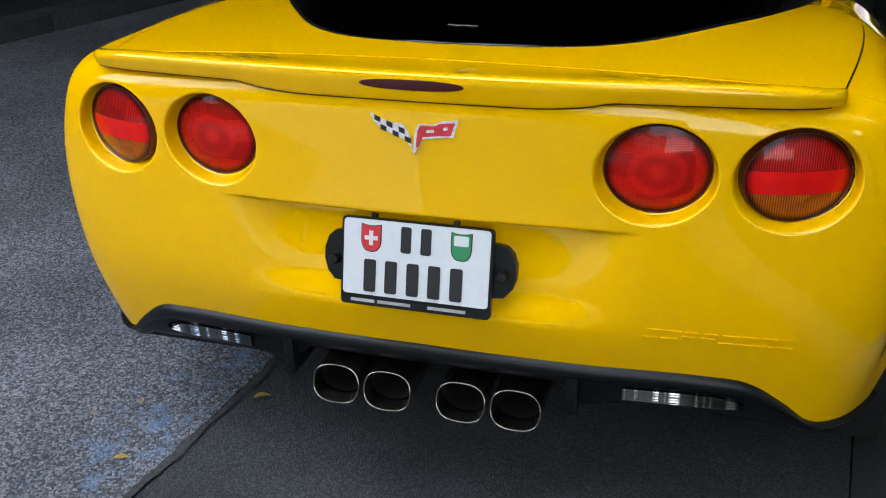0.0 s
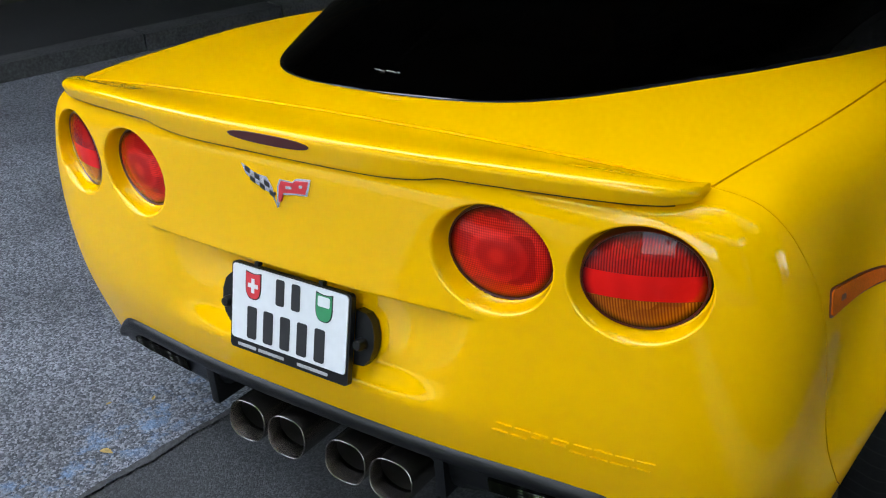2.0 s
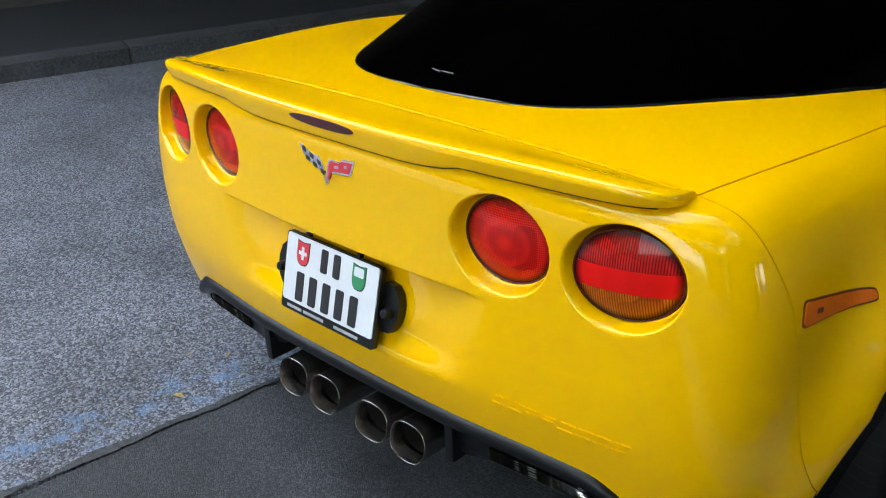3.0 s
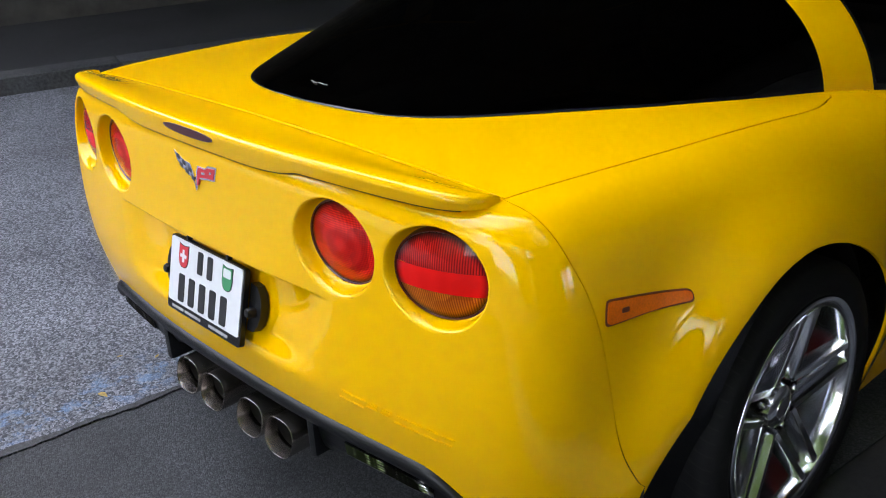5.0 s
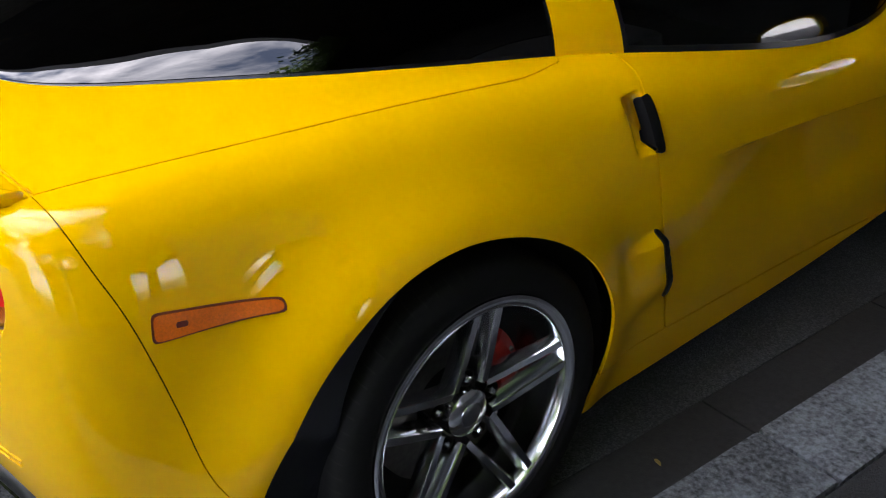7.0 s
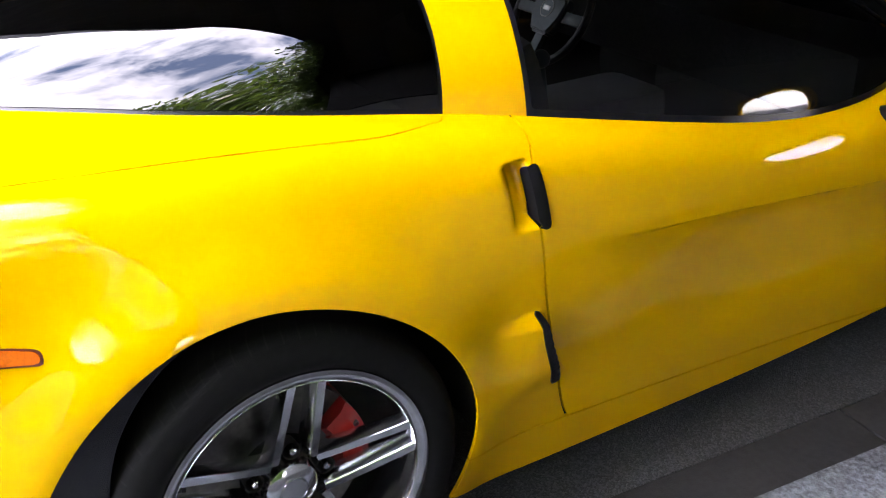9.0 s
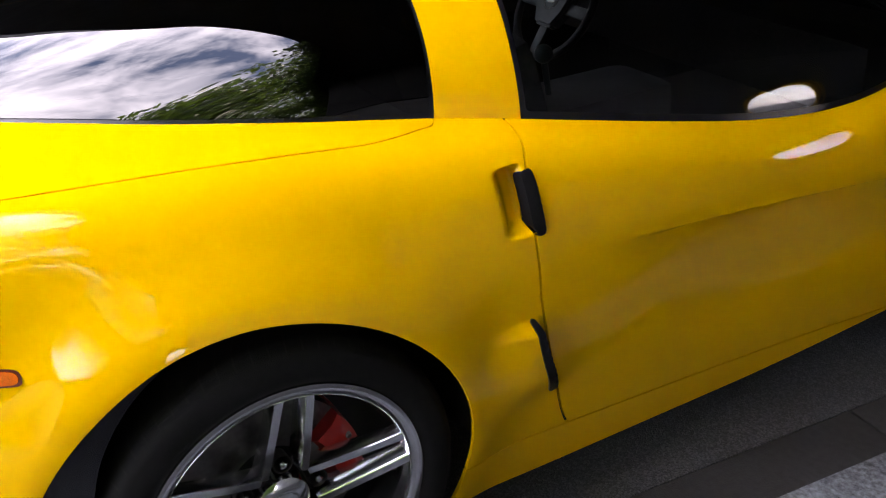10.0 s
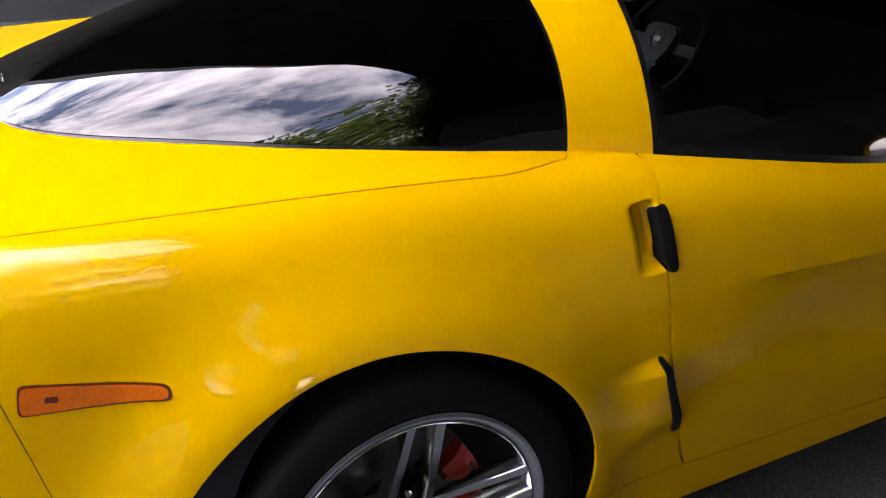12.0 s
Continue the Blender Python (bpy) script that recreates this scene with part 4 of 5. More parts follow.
# raised lettering on the bumper, drawn as plain slanted strokes
for k in range(8):
    x0 = 0.426 + 0.0335 * k
    bm = bmesh.new()
    for dz, w in ((0.0085, 0.028), (-0.0085, 0.028)) if k not in (2, 3) else ((0.0085, 0.024), (-0.001, 0.024)):
        pts = []
        for u, e in ((0, -1), (1, -1), (1, 1), (0, 1)):
            x = x0 + w * u + dz * 0.5
            pts.append((x, 0.5085 - 0.0135 * (x - 0.42) / 0.27 + dz + 0.0016 * e))
        vs = [bm.verts.new((x, skin_y(x, z) - 0.003, z)) for x, z in pts]
        lo = [bm.verts.new((x, skin_y(x, z) + 0.002, z)) for x, z in pts]
        bm.faces.new(vs)
        for i in range(4):
            bm.faces.new((vs[i], vs[(i + 1) % 4], lo[(i + 1) % 4], lo[i]))
    part("raised_stroke", bm, PAINT, car, "low raised stroke moulded into the bumper")

# number plate in its frame
PL = pose(0.001, 0.077, 0.602, -14.3, 0, 0)
bm = bmesh.new()
plate_shape(bm, rounded(0.296, 0.170, 0.008), 0.012, PL @ Matrix.Translation((0, 0.006, -0.002)))
frame_ob = part("number_plate", bm, BLACK, car, "white number plate in a black frame, characters as bars")
bm = bmesh.new()
plate_shape(bm, rounded(0.286, 0.146, 0.007, cz=0.0075), 0.0085, PL @ Matrix.Translation((0, 0.0, 0)))
part("plate", bm, WHITE, frame_ob, "white embossed plate")


def shield(w, h):
    top = [(-w / 2, h / 2), (-w / 4, h / 2 - 0.002), (0, h / 2 - 0.003), (w / 4, h / 2 - 0.002), (w / 2, h / 2)]
    low = [(w / 2 * math.cos(a) ** 0.7, -h * 0.05 - h * 0.45 * math.sin(a)) for a in np.linspace(0.05, math.pi / 2 - 0.01, 7)]
    return top + low + [(-x, z) for x, z in reversed(low)]


for x0, ink, nm in ((-0.088, RED_INK, "red shield with a white cross"), (0.088, GREEN_INK, "green and white shield")):
    at = PL @ Matrix.Translation((x0, -0.0085, 0.046))
    bm = bmesh.new()
    plate_shape(bm, [(x * 1.1, z * 1.08) for x, z in shield(0.037, 0.050)], 0.0006, at)
    rim_ob = part("shield_edge", bm, INK, frame_ob)
    bm = bmesh.new()
    plate_shape(bm, shield(0.037, 0.050), 0.0014, at)
    part("shield", bm, ink, frame_ob, nm)
    bm = bmesh.new()
    if ink is RED_INK:
        plate_shape(bm, [(-0.004, 0.014), (0.004, 0.014), (0.004, 0.004), (0.013, 0.004), (0.013, -0.004), (0.004, -0.004), (0.004, -0.014), (-0.004, -0.014), (-0.004, -0.004), (-0.013, -0.004), (-0.013, 0.004), (-0.004, 0.004)], 0.0019, at)
    else:
        plate_shape(bm, rounded(0.028, 0.019, 0.003, cz=0.011), 0.0019, at)
    part("shield_device", bm, WHITE, frame_ob)
for cx, cz, w, h in ((-0.019, 0.048, 0.028, 0.050), (0.020, 0.048, 0.028, 0.050), (-0.089, -0.027, 0.033, 0.063), (-0.047, -0.027, 0.033, 0.063), (-0.004, -0.027, 0.033, 0.063), (0.038, -0.027, 0.033, 0.063), (0.081, -0.027, 0.033, 0.063)):
    bm = bmesh.new()
    plate_shape(bm, rounded(w * 0.72, h, 0.004, 3, cx, cz), 0.0016, PL @ Matrix.Translation((0, -0.0085, 0)))
    part("bar", bm, INK, frame_ob)
for cx, w in ((-0.103, 0.048), (-0.040, 0.066), (0.064, 0.074)):
    bm = bmesh.new()
    plate_shape(bm, rounded(w, 0.0060, 0.001, 2, cx, -0.0775), 0.0008, PL @ Matrix.Translation((0, -0.006, 0)))
    part("frame_print", bm, PRINT, frame_ob, "pale print as a bar")
for side in (1, -1):
    bm = bmesh.new()
    out = [(side * 0.0, 0.050), (side * 0.022, 0.047), (side * 0.036, 0.034), (side * 0.043, 0.012), (side * 0.043, -0.012), (side * 0.036, -0.034), (side * 0.022, -0.050), (side * 0.0, -0.052)]
    plate_shape(bm, out, 0.020, PL @ Matrix.Translation((side * 0.146, 0.030, 0.004)))
    hold = part("plate_lamp", bm, BLACK, car, "black plastic lamp housing beside the plate")
    bm = bmesh.new()
    lathe(bm, [(0.0, 0.030), (0.008, 0.029), (0.011, 0.024), (0.012, 0.0)], 18, PL @ Matrix.Translation((side * 0.165, 0.020, -0.004)) @ Matrix.Rotation(radians(-90), 4, "Z"))
    part("knob", bm, BLACK, hold)
for x0 in (-0.085, 0.075):
    bm = bmesh.new()
    box(bm, x0, 0.0, 0.088, 0.010, 0.012, 0.008, 0.002, PL)
    part("clip", bm, BLACK, frame_ob)

# black lower valance, following the bumper's lower edge
edge_pts = []
for i in range(NA):
    col = SKIN[i]
    if col[NU * 2 // 5, 1] > 0.36:
        break
    g = col[:, 2] - edge_valance(col[:, 0])
    j = int(np.argmax(g > 0))
    k = -g[j - 1] / (g[j] - g[j - 1]) if j else 0
    edge_pts.append(col[j - 1] * (1 - k) + col[j] * k if j else col[0])
E_R = np.array(edge_pts)[::6]
tang = np.gradient(E_R, axis=0)
out_n = np.c_[tang[:, 1], -tang[:, 0]]
out_n /= np.linalg.norm(out_n, axis=1)[:, None]
E_F = np.concatenate([(E_R * [-1, 1, 1])[:0:-1], E_R])
N_F = np.concatenate([(out_n * [-1, 1])[:0:-1], out_n])
PROFILE = [(-0.012, 0.004), (0.001, 0.001), (0.008, -0.006), (0.011, -0.016), (0.008, -0.028), (0.000, -0.034), (-0.006, -0.042), (-0.010, -0.075), (-0.018, -0.098), (-0.034, -0.112), (-0.10, -0.122)]


def valance_row(k):
    (x, y, z), (nx, ny) = E_F[k], N_F[k]
    ax = abs(x)
    full = float(1 - 0.62 * ease(0.60, 0.74, ax))
    low = -0.122 + 0.033 * float(ease(0.33, 0.36, ax))
    short = float(1 - 0.45 * (1 - ease(0.27, 0.31, ax)))
    return [Vector((x + nx * o, y + ny * o, z + (max(dz, low) if i > 6 else dz) * full * (short if i > 4 else 1))) for i, (o, dz) in enumerate(PROFILE)]


bm = bmesh.new()
rows = [[bm.verts.new(p) for p in valance_row(k)] for k in range(len(E_F))]
for a, b in zip(rows, rows[1:]):
    for i in range(len(PROFILE) - 1):
        bm.faces.new((a[i], b[i], b[i + 1], a[i + 1]))
valance = part("valance", bm, BLACK, car, "matt black lower rear valance", angle=60)
for side in (1, -1):
    bm = bmesh.new()
    made = box(bm, side * 0.298, 0.165, 0.345, 0.022, 0.13, 0.09, 0.004)
    part("fin", bm, BLACK, valance)
    # reversing lamp: a ribbed clear strip
    ks = [k for k in range(len(E_F)) if 0.375 <= side * E_F[k][0] <= 0.628]
    bm = bmesh.new()
    last = None
    for k in ks:
        r = valance_row(k)
        u = (abs(E_F[k][0]) - 0.375) / 0.253
        taper = min(1.0, u / 0.05, (1 - u) / 0.28 + 0.12) ** 0.6
        mid, up = (r[6] + r[7]) / 2, (r[6] - r[7]) * 0.5 * taper
        n = Vector((N_F[k][0], N_F[k][1], 0)) * 0.004
        cur = []
        for s in np.linspace(-1, 1, 15):
            wob = 0.0018 if int(round((s + 1) * 7)) % 2 else 0.0
            cur.append(bm.verts.new(mid + up * float(s) + n * (1.0 if abs(s) < 0.99 else 0.0) + Vector((N_F[k][0], N_F[k][1], 0)) * wob))
        if last:
            for i in range(14):
                bm.faces.new((last[i], cur[i], cur[i + 1], last[i + 1]))
        last = cur
    part("reversing_lamp", bm, RIBBED, car, "clear ribbed reversing lamp in the valance", angle=20)

# four oval tail pipes
for x0 in (-0.190, -0.078, 0.078, 0.190):
    bm = bmesh.new()
    prof = [(1.0, 0.16), (1.0, 0.004), (0.988, 0.0), (0.965, 0.0), (0.95, 0.004), (0.90, 0.03)]
    rings = []
    for k in range(44):
        an = 2 * math.pi * k / 44
        c, s = math.cos(an), math.sin(an)
        ox = 0.0505 * math.copysign(abs(c) ** 0.74, c)
        oz = 0.040 * math.copysign(abs(s) ** 0.80, s)
        rings.append([bm.verts.new((x0 + ox * r, 0.088 + dy + 0.010 * (oz / 0.040), 0.300 + oz * r)) for r, dy in prof])
    for k in range(44):
        a, b = rings[k], rings[(k + 1) % 44]
        for i in range(len(prof) - 1):
            bm.faces.new((a[i], a[i + 1], b[i + 1], b[i]))
    tip = part("exhaust_tip", bm, TIPS, car, "oval polished steel exhaust tip")
    bm = bmesh.new()
    inner = []
    for k in range(32):
        an = 2 * math.pi * k / 32
        inner.append([bm.verts.new((x0 + 0.0505 * math.cos(an) * r, 0.088 + dy, 0.300 + 0.040 * math.sin(an) * r)) for r, dy in ((0.90, 0.028), (0.86, 0.09), (0.6, 0.15), (0.0, 0.155))])
    for k in range(32):
        a, b = inner[k], inner[(k + 1) % 32]
        for i in range(3):
            bm.faces.new((a[i], a[i + 1], b[i + 1], b[i]))
    part("bore", bm, SOOT_AND_WELL, tip, "sooty bore")
    bm = bmesh.new()
    loop = []
    for k in range(44):
        c, s = math.cos(2 * math.pi * k / 44), math.sin(2 * math.pi * k / 44)
        up = math.copysign(abs(s) ** 0.80, s)
        loop.append((x0 + 0.0500 * math.copysign(abs(c) ** 0.74, c), 0.0868 + 0.010 * up, 0.300 + 0.0395 * up))
    tube(bm, loop, 0.0011, 6, True)
    part("tip_edge", bm, TIPS, tip, "thin bright edge")
bm = bmesh.new()
box(bm, 0, 0.36, 0.31, 0.52, 0.22, 0.13, 0.03)
part("silencer", bm, DARK, car)
bm = bmesh.new()
box(bm, 0, 2.50, 0.22, 1.10, 3.3, 0.10, 0.03)
box(bm, 0, 0.50, 0.36, 0.70, 0.30, 0.12, 0.03)
part("underbody", bm, DARK, car)


# ---- parts on the side, cut from the skin ----
def soft_least(*f, k=0.006):
    """A rounded least of several values."""
    f = np.array(f)
    return -k * np.log(np.exp(-np.clip(f, -0.3, 0.3) / k).sum(0))


def applied(name, mask, mat, out, lip, label, sides=(1, -1), near=None):
    """A thin piece that lies on the skin, raised by out."""
    base = SV + SN * out
    V, T, _ = clip(base, ST, np.where(SX > 0.6, mask, -1.0))
    V, T = tidy(V, T)
    made = []
    for s in sides:
        A, B = (V, T) if s > 0 else mirrored(V, T)
        made.append(raw(name, *lipped(A, B, lip), mat, car, label, angle=40))
    return made


mz = 0.744 - 0.145 * (SY - 0.335)
half = 0.0205 - 0.062 * (SY - 0.325)
marker = soft_least(SY - 0.320 - 0.18 * (SZ - 0.735), 0.514 - SY, (half - np.abs(SZ - mz)) * 0.95, k=0.004)
applied("side_marker", marker, MARKER, 0.004, 0.006, "orange side marker lamp")
applied("marker_seal", marker + 0.0030, SEAL, 0.0015, 0.004, "")
bulb_mark = np.minimum(0.009 - np.abs(SY - 0.362), 0.0045 - np.abs(SZ - mz))
applied("bulb_mark", bulb_mark, SEAL, 0.0046, 0.001, "")
HANDLE = material("matt_black_pad", (0.004, 0.004, 0.0045), 0.6, vary=0.2, scale=300, spec=0.15)
handle = soft_least(SY - 1.388, 1.410 - SY, SZ - 0.690, 0.803 - SZ, k=0.005)
applied("door_handle", handle, HANDLE, 0.007, 0.012, "black door release pad")
vent = soft_least(SZ - 0.352, 0.540 - SZ, 0.0062 + 0.030 * (0.54 - SZ) - np.abs(SY - vent_y(SZ) + 0.008), k=0.003)
applied("side_vent", vent, BLACK, 0.004, 0.012, "black slit vent behind the door")
guard = np.minimum(-f_arch, f_arch + 0.118 * ease(78, 12, arch_turn)) + np.where(SY > HUB_Y, -1, 0)
applied("arch_guard", guard, GUARD, -0.002, 0.03, "black stone guard behind the wheel")

# dark wheel housings
for cy in (HUB_Y - 0.025, FRONT_Y):
    for side in (1, -1):
        bm = bmesh.new()
        rows = []
        for k in range(41):
            an = math.pi * (-0.02 + 1.15 * k / 40)
            y, z = cy + (0.436 if cy < 2 else 0.400) * math.cos(an), 0.290 + (0.440 if cy < 2 else 0.412) * math.sin(an)
            rows.append([bm.verts.new((side * x, y, z)) for x in (0.905 if cy < 2 else 0.925, 0.60, 0.58)] + [bm.verts.new((side * 0.57, cy, 0.30))])
        for a, b in zip(rows, rows[1:]):
            for i in range(3):
                bm.faces.new((a[i], b[i], b[i + 1], a[i + 1]))
        part("wheel_housing", bm, DARK, car, angle=60)


# ---- wheels ----
def wheel(at, side, turn, tyre_r=0.330, rim_r=0.257):
    m = Matrix.Translation(at) @ (Matrix.Rotation(math.pi, 4, "Z") if side < 0 else Matrix.Identity(4)) @ Matrix.Rotation(radians(turn), 4, "X")
    w = new("wheel")
    w.parent = car
    w["label"] = "polished five-twin-spoke alloy wheel with low-profile tyre"
    bm = bmesh.new()
    lathe(bm, [(rim_r - 0.006, -0.006), (rim_r + 0.006, 0.002), (rim_r + 0.018, 0.006), (tyre_r - 0.022, 0.004), (tyre_r - 0.010, -0.003), (tyre_r - 0.002, -0.016), (tyre_r, -0.034), (tyre_r, -0.29), (tyre_r - 0.01, -0.315), (rim_r, -0.32)], 120, m)
    tyre = part("tyre", bm, RUBBER, w, "black low-profile tyre")
    bm = bmesh.new()
    for k in range(72):
        an = radians(5 * k)
        for over in ((-0.078, 0.0, 0.024), (-0.050, 0.0, 0.012), (-0.034, 0.0006, 0.006), (-0.016, -0.0014, 0.002), (-0.003, -0.0094, 0.0)), ((-0.155, 0.0, 0.0), (-0.105, 0.0, 0.02)):
            g = m @ Matrix.Rotation(an, 4, "X")
            edge = [[bm.verts.new(g @ Vector((x, y + d, tyre_r + z + 0.0006))) for d in (-0.0016, 0.0016)] for x, z, y in over]
            for p, q in zip(edge, edge[1:]):
                bm.faces.new((p[0], p[1], q[1], q[0]))
    tagged(part("tread_groove", bm, DARK, tyre), kind="stuff")
    bm = bmesh.new()
    lathe(bm, [(rim_r - 0.002, -0.010), (rim_r + 0.002, -0.002), (rim_r, 0.003), (rim_r - 0.005, 0.004), (rim_r - 0.021, 0.001), (rim_r - 0.024, -0.003), (rim_r - 0.026, -0.040), (rim_r - 0.030, -0.09), (rim_r - 0.045, -0.14), (rim_r - 0.05, -0.30)], 96, m)
    rim = part("rim", bm, CHROME, w, "polished metal rim", angle=50)
    for k in range(5):
        for s in (1, -1):
            bm = bmesh.new()
            r0, r1 = 0.058, rim_r - 0.012
            a0, a1 = s * 0.037, s * 0.0265
            rows = []
            for j in range(7):
                u = j / 6
                r = r0 + (r1 - r0) * u
                mid = a0 + (a1 - a0) * u
                wd = 0.0078 + 0.0012 * u
                face = -0.036 + 0.034 * u**0.9
                deep = 0.040 - 0.012 * u
                rows.append([bm.verts.new(m @ Matrix.Rotation(radians(72 * k), 4, "X") @ Vector(p)) for p in (
                    (face - deep, r, mid - s * wd * 1.9), (face - 0.004, r, mid - s * wd * 1.15), (face, r, mid - s * wd * 0.85), (face, r, mid + s * wd * 0.85), (face - 0.003, r, mid + s * wd), (face - deep, r, mid + s * wd * 1.1))])
            for p, q in zip(rows, rows[1:]):
                for i in range(6):
                    bm.faces.new((p[i], q[i], q[(i + 1) % 6], p[(i + 1) % 6]))
            bm.faces.new(rows[0])
            bm.faces.new(rows[-1])
            part("spoke", bm, CHROME, rim, angle=30)
    bm = bmesh.new()
    lathe(bm, [(0.0, -0.030), (0.023, -0.030), (0.0245, -0.0335), (0.0260, -0.0335), (0.0275, -0.0310), (0.044, -0.034), (0.049, -0.038), (0.052, -0.050), (0.054, -0.08), (0.03, -0.09)], 60, m)
    cap = part("hub_cap", bm, CHROME, w, "round polished hub cap")
    for k in range(5):
        g = m @ Matrix.Rotation(radians(72 * k + 36), 4, "X") @ Matrix.Translation((-0.0335, 0.0365, 0))
        bm = bmesh.new()
        lathe(bm, [(0.0, 0.0016), (0.0014, 0.0014), (0.0022, 0.0), (0.0022, -0.002)], 10, g)
        part("stud", bm, SILVER, cap)
    for k in range(5):
        g = m @ Matrix.Rotation(radians(72 * k), 4, "X") @ Matrix.Translation((0, 0.072, 0))
        bm = bmesh.new()
        lathe(bm, [(0.0, -0.040), (0.005, -0.041), (0.0085, -0.046), (0.0095, -0.075)], 6, g)
        part("wheel_nut", bm, CHROME, w)
        bm = bmesh.new()
        lathe(bm, [(0.0185, -0.048), (0.0165, -0.050), (0.0155, -0.078), (0.0, -0.079)], 18, g)
        # the wells take the same near-black as the exhaust bores
        part("nut_well", bm, SOOT_AND_WELL, w)
    bm = bmesh.new()
    lathe(bm, [(0.075, -0.100), (0.172, -0.100), (0.172, -0.126), (0.075, -0.126)], 64, m)
    part("brake_disc", bm, STEEL, w, "steel brake disc")
    flat = Matrix.Translation(at) @ (Matrix.Rotation(math.pi, 4, "Z") if side < 0 else Matrix.Identity(4))
    bm = bmesh.new()
    rows = []
    for j in range(11):
        an = radians(-22 + 6.2 * j) if side > 0 else radians(140 + 6.2 * j)
        lift = 0.006 * math.sin(math.pi * j / 10)
        rows.append([bm.verts.new(flat @ Vector((x, r * math.cos(an), r * math.sin(an)))) for x, r in ((-0.150, 0.104), (-0.084, 0.104), (-0.070 + lift, 0.114), (-0.068 + lift, 0.152), (-0.076, 0.172), (-0.150, 0.172))])
    for p, q in zip(rows, rows[1:]):
        for i in range(6):
            bm.faces.new((p[i], q[i], q[(i + 1) % 6], p[(i + 1) % 6]))
    bm.faces.new(rows[0])
    bm.faces.new(rows[-1])
    caliper = part("brake_caliper", bm, CALIPER, w, "red brake caliper", angle=30)
    for an, r in ((6, 0.158), (24, 0.158), (-14, 0.158)):
        an = radians(an) if side > 0 else radians(174 - an)
        g = flat @ Matrix.Translation((-0.069, r * math.cos(an), r * math.sin(an)))
        bm = bmesh.new()
        lathe(bm, [(0.0, 0.007), (0.0045, 0.007), (0.0060, 0.005), (0.0065, -0.01)], 10, g)
        part("bolt", bm, STEEL, caliper, "dark steel bolt")
    g = m @ Matrix.Rotation(radians(-12), 4, "X")
    bm = bmesh.new()
    tube(bm, [g @ Vector((-0.03, rim_r - 0.035, 0)), g @ Vector((-0.016, rim_r - 0.050, 0))], 0.004, 8)
    part("valve", bm, STEEL, w)
    bm = bmesh.new()
    lathe(bm, [(0.0, -0.15), (0.235, -0.15), (0.235, -0.16), (0.0, -0.16)], 40, m)
    part("backing_plate", bm, DARK, w)
    return w


wheel((0.962, HUB_Y, HUB_Z), 1, 10)
wheel((-0.962, HUB_Y, HUB_Z), -1, 30)
wheel((0.945, FRONT_Y, 0.318), 1, 47, 0.318, 0.245)
wheel((-0.945, FRONT_Y, 0.318), -1, 5, 0.318, 0.245)

# ---- mirrors ----
for side in (1, -1):
    m = Matrix.Translation((side * 1.065, 2.37, 0.765)) @ Matrix.Rotation(side * radians(-10.5), 4, "Z")
    bm = bmesh.new()
    rows = []
    for j in range(9):
        u = j / 8
        sc = (1 - u**2.2) ** 0.5 if u < 1 else 0.02
        rows.append([bm.verts.new(m @ Vector((0.118 * max(sc, 0.02) * math.copysign(abs(math.cos(a)) ** 0.8, math.cos(a)) * (1 if math.cos(a) * side > 0 else 1.1), 0.115 * u, 0.068 * max(sc, 0.02) * math.copysign(abs(math.sin(a)) ** 0.8, math.sin(a)) + 0.008 * u))) for a in np.linspace(0, 2 * math.pi, 32, endpoint=False)])
    for p, q in zip(rows, rows[1:]):
        for i in range(32):
            bm.faces.new((p[i], q[i], q[(i + 1) % 32], p[(i + 1) % 32]))
    bm.faces.new(rows[-1])
    shell = part("mirror", bm, PAINT, car, "yellow door mirror", angle=60)
    bm = bmesh.new()
    ring = [m @ Vector((0.110 * math.copysign(abs(math.cos(a)) ** 0.8, math.cos(a)), 0.006, 0.061 * math.copysign(abs(math.sin(a)) ** 0.8, math.sin(a)))) for a in np.linspace(0, 2 * math.pi, 40, endpoint=False)]
    bm.faces.new([bm.verts.new(p) for p in ring])
    part("mirror_glass", bm, MIRROR, shell, "mirror glass")
    bm = bmesh.new()
    tube(bm, [m @ Vector((0.114 * math.copysign(abs(math.cos(a)) ** 0.8, math.cos(a)), 0.002, 0.061 * math.copysign(abs(math.sin(a)) ** 0.8, math.sin(a)))) for a in np.linspace(0, 2 * math.pi, 40, endpoint=False)], 0.0055, 8, True)
    part("mirror_rim", bm, PAINT, shell)
    bm = bmesh.new()
    tube(bm, [(side * 0.84, 2.46, 0.67), (side * 0.92, 2.455, 0.70), (side * 1.00, 2.44, 0.735)], 0.024, 12)
    part("mirror_arm", bm, BLACK, shell)

